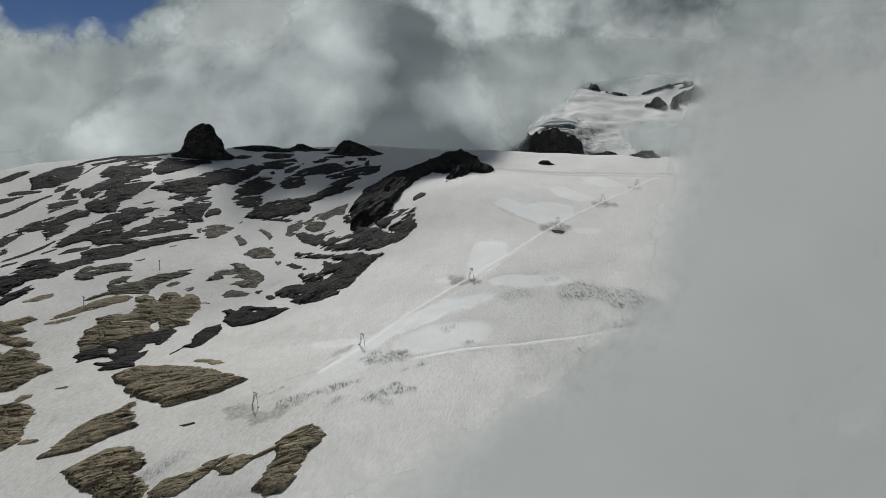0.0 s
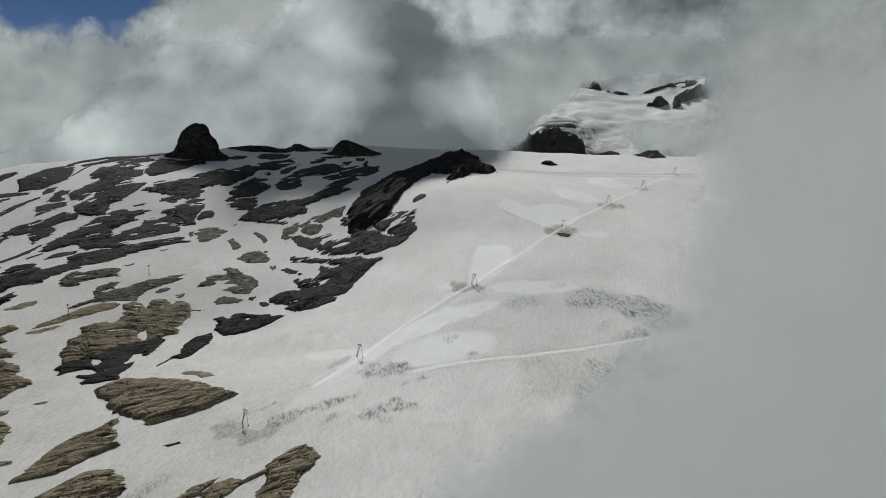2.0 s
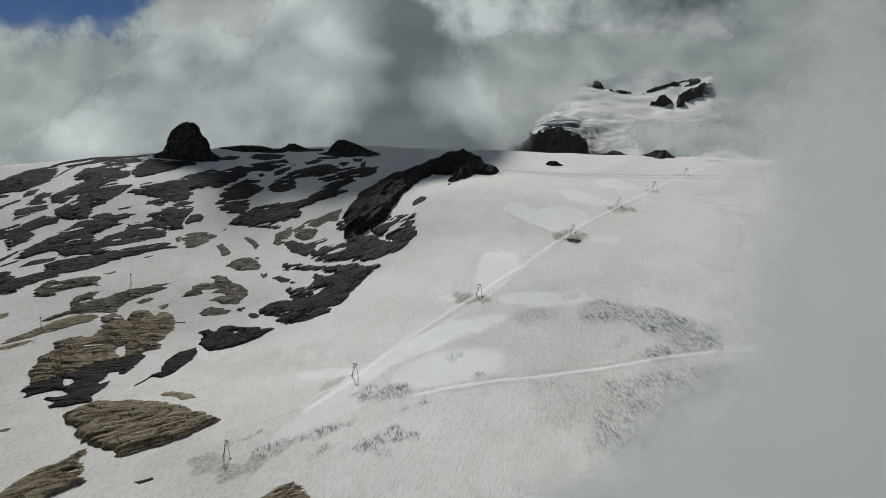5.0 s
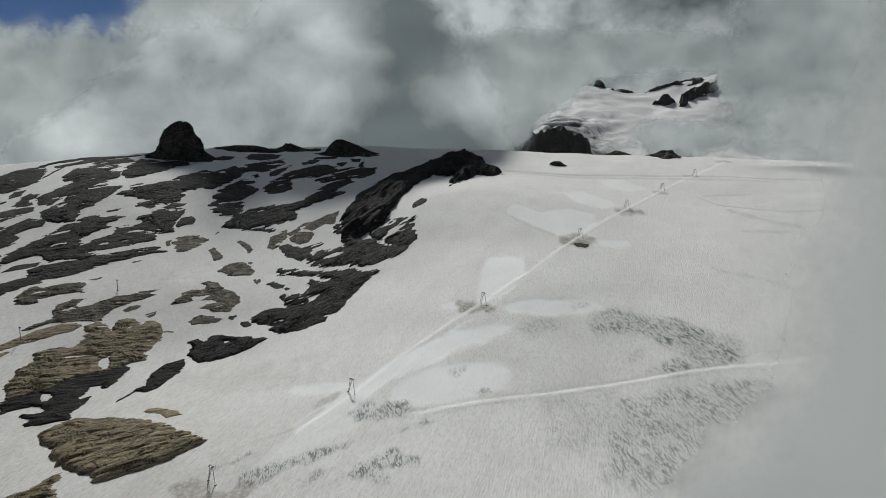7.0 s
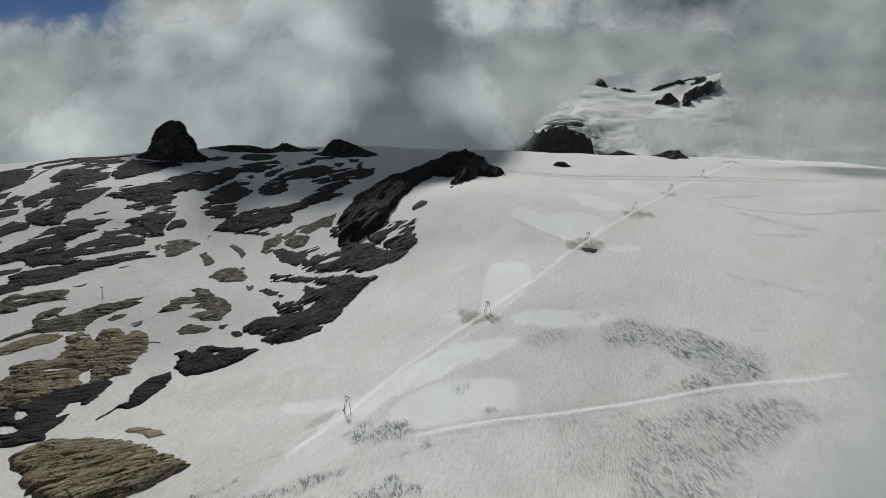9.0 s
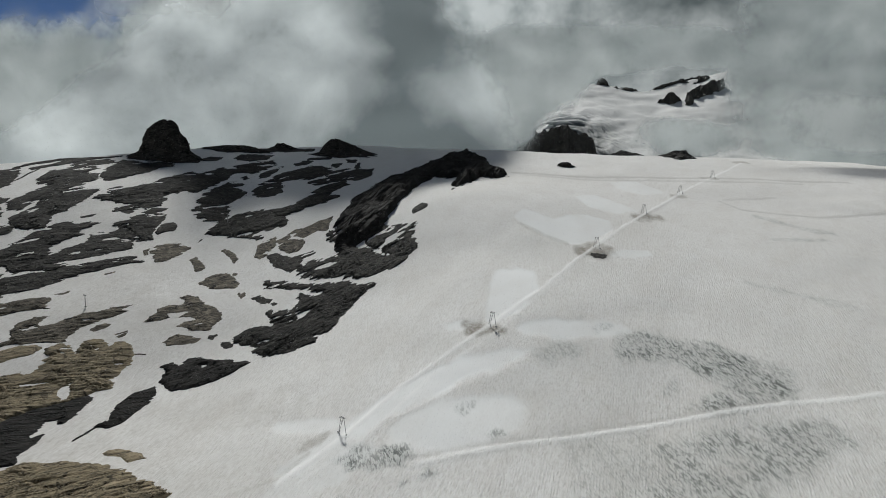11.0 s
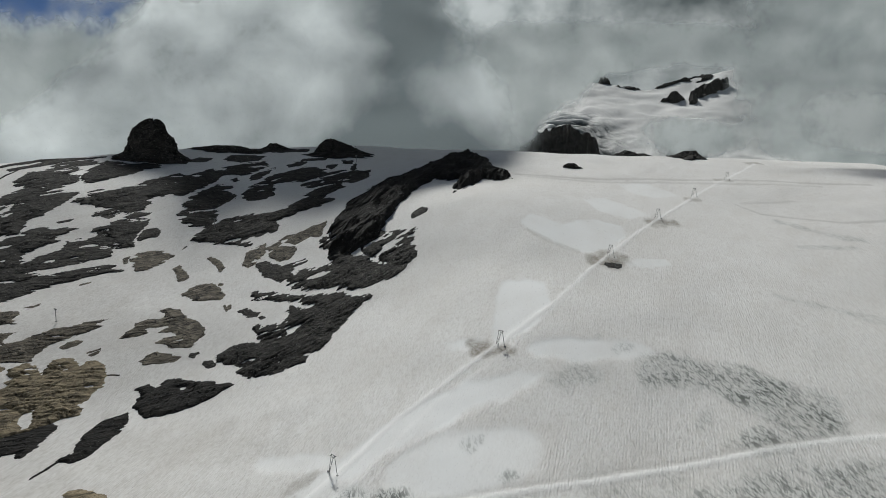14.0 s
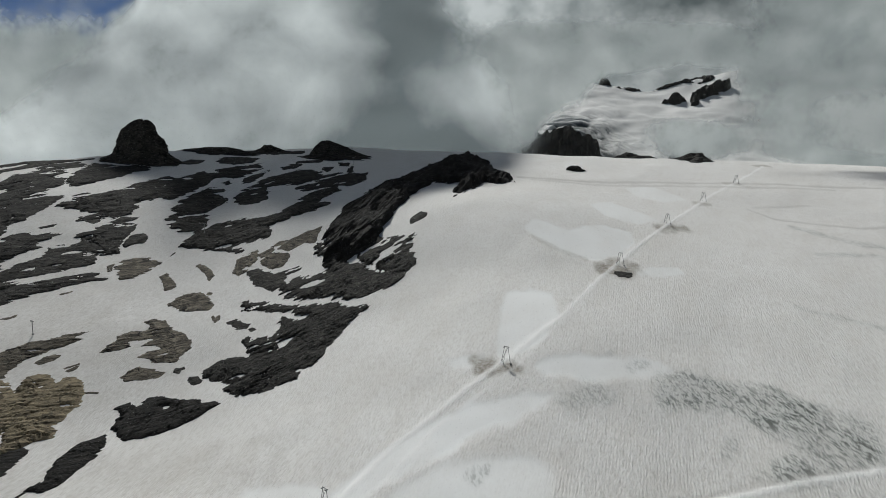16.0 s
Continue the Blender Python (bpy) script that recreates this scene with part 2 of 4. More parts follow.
spread("dirt", 0.6, 4.3, ((217, 622, 1.1), (229, 620, 1.4)))
spread("dirt", 0.7, 6.0, ((280, 704, 1.0), (294, 705, 1.0)))
spread("dirt", 0.22, 1.6, ((-190, 260, 10.0), (-169, 252, 12.6)))
spread("dirt", 0.25, 1.4, ((-159, 206, 8.4), (-140, 198, 10.6)))
spread("dirt", 0.2, 1.5, ((-108, 224, 8.0), (-83, 216, 8.8)))
spread("dirt", 0.22, 1.7, ((-183, 282, 6.9), (-155, 266, 7.0)))
spread("dirt", 0.3, 1.7, ((-106, 241, 2.2), (-76, 221, 3.0)))
spread("dirt", 0.5, 1.4, ((-162, 227, 1.2), (-164, 240, 1.5)))
# two broad patches that dull the lower-left snow
spread("dirt", 0.24, 1.6, ((-162, 223, 26.4), (-155, 260, 25.1), (-107, 228, 21.6), (-72, 210, 17.1)))
spread("dirt", 0.26, 1.4, ((-133, 330, 12.3), (-94, 320, 11.1), (-64, 317, 8.3)))
spread("dirt", 0.4, 1.6, ((-166, 238, 1.8), (-174, 260, 3.2), (-175, 271, 2.0)))
spread("dirt", 0.35, 2.1, ((-81, 258, 0.8), (-55, 272, 0.9), (-46, 285, 0.9)))
spread("track", 1, 2.7, ((-53, 270, 0.4), (-36, 291, 0.4), (-18, 315, 0.4), (-2, 331, 0.4), (21, 354, 0.4), (46, 379, 0.4), (88, 442, 0.4), (113, 481, 0.4), (138, 515, 0.4), (183, 573, 0.4), (229, 625, 0.4), (287, 700, 0.4)))
spread("track", 0.45, 1.6, ((-46, 269, 0.4), (-27, 288, 0.4), (-6, 319, 0.4), (24, 348, 0.4), (59, 393, 0.4)))
spread("track", 1, 1.4, ((-7, 272, 0.4), (22, 277, 0.6), (50, 282, 0.6), (88, 288, 0.6), (118, 292, 0.6), (161, 299, 0.6)))
spread("rut", 0.8, 4.7, ((53, 630, 0.4), (155, 626, 0.4), (253, 617, 0.4), (333, 602, 0.4)))
spread("rut", 0.6, 4.7, ((63, 623, 0.4), (177, 613, 0.4), (292, 598, 0.4)))
spread("rut", 0.7, 3.1, ((203, 548, 0.4), (209, 525, 0.4), (250, 502, 0.4), (308, 506, 0.4)))
spread("rut", 0.5, 3.4, ((207, 551, 0.4), (247, 554, 0.4)))
spread("rut", 0.6, 1.4, ((-9, 275, 0.4), (22, 279, 0.4), (50, 284, 0.4), (89, 290, 0.4), (120, 294, 0.4)))
area("smooth", 0.9, 0.8, ((-36, 297), (-26, 309), (-10, 322), (9, 332), (25, 334), (36, 332), (29, 324), (15, 317), (-1, 309), (-17, 300), (-28, 291), (-41, 281), (-46, 273), (-55, 275), (-46, 288)))
area("smooth", 0.8, 0.9, ((-18, 292), (-5, 301), (11, 305), (25, 305), (31, 298), (27, 286), (17, 280), (3, 278), (-10, 280), (-17, 285)))
area("smooth", 0.9, 0.6, ((19, 359), (21, 390), (27, 407), (37, 410), (46, 402), (46, 383), (39, 368), (30, 360), (22, 356)))
area("smooth", 0.9, 0.6, ((42, 480), (50, 491), (67, 481), (90, 496), (107, 492), (103, 470), (86, 446), (72, 439), (57, 450), (47, 465)))
area("smooth", 0.8, 0.6, ((94, 546), (111, 557), (126, 535), (131, 518), (116, 510), (98, 518)))
area("smooth", 0.8, 0.5, ((93, 430), (103, 437), (116, 437), (116, 431), (106, 425), (93, 424)))
area("smooth", 0.9, 0.7, ((32, 348), (41, 352), (60, 351), (78, 348), (80, 342), (67, 339), (48, 338), (35, 343)))
area("smooth", 0.8, 0.7, ((-64, 305), (-59, 309), (-42, 306), (-37, 300), (-44, 296), (-58, 299)))
area("smooth", 0.7, 0.6, ((-1, 360), (6, 362), (15, 358), (12, 351), (2, 354)))
area("smooth", 0.6, 0.6, ((134, 609), (157, 614), (165, 590), (171, 572), (148, 568), (137, 584)))
area("smooth", 0.5, 0.8, ((-65, 244), (-61, 256), (-55, 268), (-47, 280), (-40, 285), (-33, 288), (-23, 281), (-30, 268), (-38, 263), (-49, 257), (-58, 249)))
area("ice", 0.85, 1.2, ((74, 336), (83, 340), (91, 340), (97, 338), (104, 333), (112, 332), (118, 330), (123, 324), (130, 321), (134, 315), (135, 310), (131, 303), (125, 296), (119, 294), (111, 292), (102, 290), (96, 290), (92, 291), (89, 293), (100, 298), (104, 303), (101, 309), (98, 312), (97, 318), (94, 323), (90, 325), (82, 322), (77, 323), (72, 323)))
area("ice", 1.0, 1.0, ((99, 329), (105, 332), (112, 331), (118, 327), (123, 324), (121, 317), (123, 312), (130, 305), (126, 298), (119, 295), (117, 302), (116, 310), (109, 311), (102, 311), (100, 315), (99, 321)))
area("ice", 0.5, 1.0, ((83, 306), (88, 308), (88, 304), (83, 303)))
area("ice", 0.5, 1.0, ((48, 331), (53, 332), (56, 329), (53, 325), (48, 325)))
area("ice", 0.45, 0.5, ((65, 345), (70, 348), (73, 346), (72, 344), (66, 343)))
area("ice", 0.4, 0.5, ((58, 352), (62, 356), (63, 355), (60, 351)))
area("ice", 0.75, 1.5, ((70, 273), (92, 280), (121, 285), (132, 283), (133, 273), (117, 265), (104, 257), (75, 258)))
area("ice", 0.45, 1.0, ((36, 328), (44, 336), (48, 338), (56, 331), (46, 324)))
area("ice", 0.6, 0.4, ((15, 284), (19, 285), (23, 283), (17, 281)))
area("ice", 0.5, 0.4, ((6, 299), (13, 302), (12, 299), (8, 297)))
area("ice", 0.9, 0.6, ((-38, 279), (-32, 284), (-23, 280), (-13, 280), (-10, 277), (-13, 273), (-22, 272), (-30, 271)))
area("ice", 0.9, 0.6, ((-66, 244), (-61, 248), (-55, 251), (-52, 248), (-56, 244), (-63, 241)))
area("ice", 0.9, 0.6, ((-51, 251), (-45, 255), (-37, 258), (-31, 260), (-32, 256), (-38, 252), (-45, 248)))
area("ice", 0.9, 0.6, ((-34, 237), (-29, 243), (-25, 247), (-19, 251), (-13, 251), (-9, 247), (-4, 246), (-10, 244), (-15, 241), (-14, 237), (-21, 236), (-27, 238)))
area("ice", 0.7, 0.6, ((-42, 238), (-39, 244), (-32, 247), (-33, 243), (-37, 239), (-40, 237)))
area("ice", 0.8, 0.6, ((-11, 264), (-7, 268), (-3, 270), (0, 268), (0, 265), (-7, 264)))
area("ice", 0.7, 0.7, ((-104, 197), (-100, 203), (-95, 210), (-92, 215), (-90, 211), (-93, 206), (-97, 199)))
area("ice", 0.8, 0.4, ((-78, 251), (-73, 254), (-68, 258), (-66, 257), (-70, 253), (-76, 250)))
area("dirt", 0.9, 0.7, ((-91, 240), (-88, 244), (-83, 246), (-77, 241), (-71, 237), (-64, 240), (-59, 236), (-60, 230), (-67, 229), (-72, 227), (-79, 232), (-86, 236)))
area("dirt", 0.8, 0.5, ((-51, 292), (-46, 295), (-42, 295), (-43, 290), (-46, 287), (-49, 287)))
area("ice", 0.75, 2.0, ((63, 254), (81, 270), (97, 277), (103, 270), (97, 249), (82, 230), (66, 226), (58, 235)))
area("ice", 0.35, 2.0, ((42, 281), (70, 283), (73, 264), (57, 246), (43, 253)))
# broad areas that tone the snow down, with wide soft rims
area("dirt", 0.36, 16, ((-270, 180), (-60, 180), (-45, 240), (-90, 290), (-150, 330), (-260, 340)))
area("dirt", 0.22, 20, ((-380, 340), (-150, 330), (-120, 400), (-180, 480), (-380, 560)))
area("dirt", 0.12, 12, ((0, 230), (140, 230), (170, 330), (60, 300)))


def axis(fine_from, fine_to, step, near, far):
    """Grid lines: even in the middle, growing towards both ends."""
    mid = np.arange(fine_from, fine_to + step, step)
    out = [mid]
    for start, end, sign in ((mid[-1], far, 1), (mid[0], near, -1)):
        line, s, p = [], step, start
        while (end - p) * sign > 0:
            s *= 1.12
            p += sign * s
            line.append(p)
        out.append(np.array(line))
    return np.concatenate([out[2][::-1], out[0], out[1]])


def grid_mesh(name, X, Y, Z, keep=None, flat=False):
    """A sheet of quads from arrays; keep picks its cells."""
    rows, cols = X.shape
    idx = np.arange(rows * cols).reshape(rows, cols)
    quads = np.stack([idx[:-1, :-1], idx[:-1, 1:], idx[1:, 1:], idx[1:, :-1]], -1)
    quads = quads[keep] if keep is not None else quads.reshape(-1, 4)
    used, inverse = np.unique(quads, return_inverse=True)
    quads = inverse.reshape(-1, 4)
    co = np.stack([X, Y, Z], -1).reshape(-1, 3)[used]
    me = bpy.data.meshes.new(name)
    me.vertices.add(len(co))
    me.vertices.foreach_set("co", co.ravel())
    me.loops.add(quads.size)
    me.loops.foreach_set("vertex_index", quads.ravel().astype(np.int32))
    me.polygons.add(len(quads))
    me.polygons.foreach_set("loop_start", np.arange(0, quads.size, 4, dtype=np.int32))
    me.polygons.foreach_set("use_smooth", np.full(len(quads), not flat))
    me.update()
    me.validate()
    return me, used


def build_ground():
    xs = axis(-330, 330, 1.1, -4500, 4500)
    ys = axis(170, 560, 1.1, -4500, 740)
    ys = np.concatenate([ys[ys < 560], axis(560, 760, 2.2, 559, 4500)[1:]])
    X, Y = np.meshgrid(xs, ys)
    Z = ground_z(X, Y)
    flat_x, flat_y = X.ravel(), Y.ravel()
    layers = {n: np.zeros(flat_x.size) for n in ("ice", "dirt", "smooth", "track", "rut")}
    for what, amount, k, spines in SPREADS:
        px = [p[0] for s in spines for p in s]
        py = [p[1] for s in spines for p in s]
        reach = max(p[2] for s in spines for p in s) * 2.5 + 6
        near = np.nonzero((flat_x > min(px) - reach) & (flat_x < max(px) + reach) & (flat_y > min(py) - reach * k) & (flat_y < max(py) + reach * k))[0]
        x, y = flat_x[near], flat_y[near]
        d = spine_distance(x, y, k, spines)
        r = max(p[2] for s in spines for p in s)
        if what in ("track", "rut"):
            v = smooth(0.75, -0.25, d + 0.45 * fbm(x / 3, y / 5, 3, 3))
        elif what == "smooth":
            v = smooth(0.35 * r, -0.45 * r, d + 0.5 * r * fbm(x / 10, y / 20, 4, 31))
        else:
            wob = d + 0.9 * r * fbm(x / 7, y / 12, 5, 21)
            v = smooth(0.6 * r, -0.6 * r, wob)
        layers[what][near] = np.maximum(layers[what][near], amount * v)
    for what, amount, soft, corners in AREAS:
        px, py = [p[0] for p in corners], [p[1] for p in corners]
        near = np.nonzero((flat_x > min(px) - 8 - 3 * soft) & (flat_x < max(px) + 8 + 3 * soft) & (flat_y > min(py) - 14 - 5 * soft) & (flat_y < max(py) + 14 + 5 * soft))[0]
        x, y = flat_x[near], flat_y[near]
        wobble = 2.0 if what == "smooth" else 3.2
        d = outline_distance(x, y, 1.7, corners) + wobble * fbm(x / 7, y / 11, 5, 31)
        v = amount * smooth(2.4 * soft, -1.6 * soft, d) * (1.0 if what == "ice" else 0.85 + 0.4 * fbm(x / 11, y / 16, 4, 29))
        layers[what][near] = np.maximum(layers[what][near], v)
    Z = Z + 0.25 * (layers["track"] - layers["rut"]).reshape(X.shape) + 0.5 * (layers["ice"].reshape(X.shape)) * fbm(X / 4, Y / 9, 3, 77)
    me, used = grid_mesh("ground", X, Y, Z)
    for n, v in layers.items():
        me.attributes.new(n, "FLOAT", "POINT").data.foreach_set("value", v[used].astype(np.float32))
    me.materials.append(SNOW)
    tagged(new("ground", me), "wind-rippled old summer snow with grey ice", "snow", kind="structure")


build_ground()


# ---- rock outcrops ----
def outcrop(tone, k, rise, *spines, holes=()):
    """A low rock slab from tapered strokes; holes are hollows where snow lies."""
    pts = [p for s in spines for p in s]
    lo = (min(p[0] - p[2] for p in pts), min(p[1] - p[2] * k for p in pts))
    hi = (max(p[0] + p[2] for p in pts), max(p[1] + p[2] * k for p in pts))

    def shape(x, y, hx, hy):
        d = spine_distance(x, y, k, spines)
        return np.maximum(d, -spine_distance(hx, hy, k, holes)) if holes else d
    rock(tone, k, rise, lo, hi, max(p[2] for p in pts), sum(p[1] for p in pts) / len(pts), shape, 1.0)


def slab(tone, k, rise, corners, gaps=()):
    """A rock slab within an outline on the ground; gaps are patches of snow inside it."""
    lo, hi = [min(p[n] for p in corners) for n in (0, 1)], [max(p[n] for p in corners) for n in (0, 1)]
    X, Y = np.meshgrid(np.linspace(lo[0], hi[0], 60), np.linspace(lo[1], hi[1], 60))

    def shape(x, y, hx, hy):
        d = outline_distance(x, y, k, corners)
        for gap in gaps:
            d = np.maximum(d, -outline_distance(hx, hy, k, gap))
        return d
    rock(tone, k, rise, lo, hi, -outline_distance(X, Y, k, corners).min(), sum(p[1] for p in corners) / len(corners), shape, 0.55 if hi[1] < 430 else 0.85)


def rock(tone, k, rise, lo, hi, rmax, far, shape, wild):
    """A layered rock inside shape(x, y); wild: how far its edge strays from it."""
    cell = 0.34 if far < 280 else 0.42 if far < 340 else 0.55 if far < 430 else 0.7
    fray = wild * min(0.5 * rmax + 0.3, 2.6 if far < 430 else 4.0)
    pad = 0.4 * min(rmax, 5) + 1.5 + fray
    xs = np.arange(lo[0] - pad, hi[0] + pad, cell)
    ys = np.arange(lo[1] - pad * k, hi[1] + pad * k, cell * min(k, 1.6))
    X, Y = np.meshgrid(xs, ys)
    # bedding, which runs up to the right; its ends are frayed into fingers here and there
    a, c = X * 0.95 + Y * 0.31 / k, -X * 0.31 + Y * 0.95 / k
    ragged = smooth(-0.3, 0.35, fbm(X / 13, Y / 20, 2, 33))
    slip = fray * (0.3 + 0.9 * ragged) * (1.0 * fbm(a / 15, c / 1.7, 3, 35) + 0.5 * fbm(a / 6, c / 0.6, 2, 37))
    smooth_d = shape(X + 0.95 * slip, Y + 0.31 * k * slip, X + 0.3 * slip, Y)
    plain_d = shape(X, Y, X, Y)
    amp = (0.35 + 0.65 * wild) * min(0.22 * rmax + 0.2, 1.7 if far < 430 else 2.6)
    d = smooth_d + amp * (0.75 * fbm(a / 9, c / 2.2, 4, 41) + 0.65 * fbm(a / 3.6, c / 0.7, 4, 43)) - (0.45 if far < 380 else 0.55) * amp * (1 if wild > 0.7 else 0.5)
    if far > 430 and rmax > 2.5 and rise < 5 and wild > 0.7:
        # streaks of snow left lying along the bedding
        lying = fbm(a / 16, c / 3.2, 5, 45)
        d = np.maximum(d, 9 * (lying - 0.44))
    elif rmax > 2.5 and rise < 5 and tone != "black":
        d = np.maximum(d, 7 * (fbm(a / 11, c / 1.6, 4, 46) - 0.56))
    inside = -d
    # the downhill side breaks off steeply, the uphill side runs out under the snow
    downhill = smooth(-0.1, 0.5, -np.gradient(plain_d, axis=0) / (ys[1] - ys[0]) * k)
    width = (0.35 * rmax + 0.4) * (1 - downhill) + (0.35 + 0.1 * rise) * downhill
    body = rise * (1 - np.exp(-np.clip(inside, 0, None) / width))
    bed = np.abs(fbm(a / 16, c / 2.0, 4, 47))
    steps = fbm(a / 7, c / 0.8, 4, 53)
    blocks = np.floor(3.0 * fbm(a / 10, c / 3.0, 3, 57)) / 3.0
    # ledges of two sizes that break off towards the valley
    run = c / 2.3 + 1.5 * fbm(a / 24, c / 8, 3, 61)
    ledge = run - np.floor(run)
    thin = c / 0.85 + 1.8 * fbm(a / 14, c / 4, 3, 63)
    sheet = thin - np.floor(thin)
    some = smooth(-0.25, 0.25, fbm(a / 12, c / 4, 3, 65))
    rough = 0.38 * steps + 0.4 * blocks - 0.5 * ledge * (0.25 + 0.75 * some) - 0.22 * sheet * (1 - 0.6 * some) - 0.9 * smooth(0.07, 0.0, bed)
    rough = (1.6 if rise >= 5 else 0.6 if far < 300 else 0.9) * (rough + 0.25) * min(1.0, 0.3 + rise / 4)
    H = (0.8 if far < 330 else 0.5 if rise < 5 else 1.0) * body * (0.8 + (0.9 if rise >= 5 else 0.4) * fbm(X / 18, Y / 22, 3, 59)) + smooth(0, 1.0, inside) * rough
    if rise >= 5:
        # splintered crest
        H = H + smooth(0.5, 4, inside) * (0.3 * rise * (1 - 2.2 * np.abs(fbm(a / 24, c / 9, 4, 67))) + 0.15 * rise * fbm(a / 6, c / 2, 3, 69))
    H = np.where(inside > 0, np.maximum(H, 0.06 + 0.12 * np.clip(inside, 0, 3)), np.maximum(inside * 1.4, -2.0))
    Z = ground_z(X, Y) + H
    ok = inside > -1.2
    keep = ok[:-1, :-1] | ok[1:, 1:] | ok[:-1, 1:] | ok[1:, :-1]
    me, _ = grid_mesh("rock_outcrop", X, Y, Z, keep, True)
    if tone == "tan" and far > 360:
        tone = "grey"
    me.materials.append({"tan": TAN, "grey": GREY, "dark": DARK, "black": BLACK}[tone])
    size = "small" if rmax < 2.2 else "long" if hi[0] - lo[0] > 5 * rmax else "broad"
    label = (f"{size} tan-brown layered schist outcrop amid melting snow" if tone == "tan"
             else f"{size} grey-brown layered schist outcrop amid melting snow" if tone == "grey"
             else f"{size} black wet rock slab amid melting snow" if tone == "black"
             else f"{size} dark grey layered schist outcrop amid melting snow")
    tagged(new("rock_outcrop", me), label, "rock", "rock outcrops in the snow")


outcrop("dark", 2.5, 2, ((-376, 606, 0.9), (-368, 616, 1.2), (-356, 626, 1.9), (-346, 636, 1.9), (-335, 646, 1.9), (-322, 657, 2.5), (-311, 669, 3.8)))
outcrop("dark", 2.4, 0.8, ((-356, 579, 0.9), (-355, 593, 1.2), (-354, 602, 0.9)))
outcrop("dark", 3.5, 0.8, ((-138, 674, 1.1), (-118, 681, 1.2)))
outcrop("dark", 3.4, 0.8, ((-111, 656, 1.4), (-104, 660, 1.1)), ((-88, 662, 1.7),))
outcrop("dark", 3.4, 1.5, ((-221, 686, 1.2), (-193, 697, 1.9), (-165, 703, 1.8), (-141, 708, 1.2)))
outcrop("black", 4.1, 6, ((-74, 517, 4.7), (-64, 528, 11.4), (-53, 544, 14.0), (-43, 575, 11.5), (-31, 612, 8.2), (-17, 641, 5.9), (-4, 654, 6.6)))
outcrop("black", 5.4, 7, ((-15, 644, 4.9), (-1, 652, 7.7), (12, 660, 10.0), (26, 645, 7.6), (38, 624, 4.2), (47, 615, 1.0)), ((4, 556, 1.8), (18, 599, 3.5)))
outcrop("dark", 2.5, 1.5, ((-25, 505, 1.4), (-20, 509, 2.1), (-17, 510, 1.3)))
outcrop("tan", 1.7, 0.5, ((-206, 441, 0.6), (-202, 444, 0.5)))
outcrop("tan", 1.4, 0.4, ((-170, 385, 0.4), (-166, 389, 0.5)))
outcrop("tan", 1.4, 0.4, ((-154, 373, 0.4), (-149, 374, 0.4)))
outcrop("tan", 1.9, 0.4, ((-134, 456, 0.7), (-132, 456, 0.7)))
outcrop("dark", 1.7, 0.5, ((-124, 392, 0.8), (-122, 391, 0.7)))
outcrop("dark", 1.7, 0.5, ((-115, 386, 0.7), (-111, 384, 1.2), (-109, 384, 0.7)))
outcrop("tan", 1.7, 0.5, ((-123, 434, 0.7), (-120, 430, 0.9)))
outcrop("tan", 2.0, 1, ((-118, 495, 0.8), (-111, 501, 1.1)))
outcrop("dark", 1.8, 0.3, ((-171, 493, 0.4), (-170, 496, 0.7)))
outcrop("dark", 1.9, 2, ((-425, 557, 5.3), (-418, 566, 6.0), (-413, 578, 2.4)))
outcrop("dark", 2.0, 2, ((-393, 531, 2.2), (-382, 534, 2.5), (-370, 536, 0.7)))
outcrop("dark", 1.9, 1.5, ((-393, 513, 3.7), (-384, 519, 2.5), (-380, 524, 0.9)))
outcrop("dark", 2.0, 1.5, ((-372, 484, 2.9), (-366, 496, 3.8), (-363, 509, 3.0), (-358, 522, 1.2), (-356, 527, 0.9)))
outcrop("dark", 2.2, 1.2, ((-342, 533, 2.1), (-336, 537, 2.1)), ((-342, 523, 1.1), (-330, 522, 2.1)))
outcrop("dark", 1.8, 2, ((-332, 459, 2.2), (-324, 467, 3.8), (-315, 473, 3.3), (-306, 483, 3.8), (-299, 489, 2.2)), ((-336, 471, 1.4), (-324, 478, 2.8)))
outcrop("dark", 1.8, 1.5, ((-337, 437, 7.4), (-335, 447, 4.8), (-334, 460, 3.8), (-331, 467, 2.8)), ((-324, 425, 2.6),))
outcrop("dark", 1.8, 0.8, ((-312, 410, 1.0), (-305, 419, 1.5), (-299, 429, 1.8), (-296, 440, 1.3)))
outcrop("dark", 1.8, 0.8, ((-291, 422, 1.2), (-286, 428, 0.7)))
outcrop("dark", 1.8, 0.8, ((-306, 402, 1.5), (-301, 407, 0.9)))
outcrop("dark", 1.7, 3, ((-291, 370, 10.1), (-286, 373, 10.1), (-283, 384, 9.8), (-276, 394, 7.5), (-262, 391, 4.1)), ((-290, 404, 3.4), (-282, 409, 2.4)), ((-271, 357, 4.4), (-267, 366, 2.7)))
outcrop("tan", 1.6, 0.8, ((-256, 353, 0.9), (-250, 356, 2.6), (-245, 360, 1.7)))
outcrop("tan", 1.5, 0.6, ((-228, 329, 0.7), (-222, 333, 1.6), (-218, 337, 1.2)))
outcrop("tan", 1.3, 0.8, ((-165, 221, 1.5), (-160, 222, 0.7)))
outcrop("tan", 1.7, 0.4, ((-180, 265, 0.4), (-176, 266, 0.8)))
outcrop("black", 2.2, 0.5, ((-140, 321, 0.4), (-142, 314, 0.4), (-144, 307, 0.4)))
outcrop("dark", 2.6, 0.8, ((82, 424, 0.9), (85, 424, 1.4), (88, 425, 0.8)))
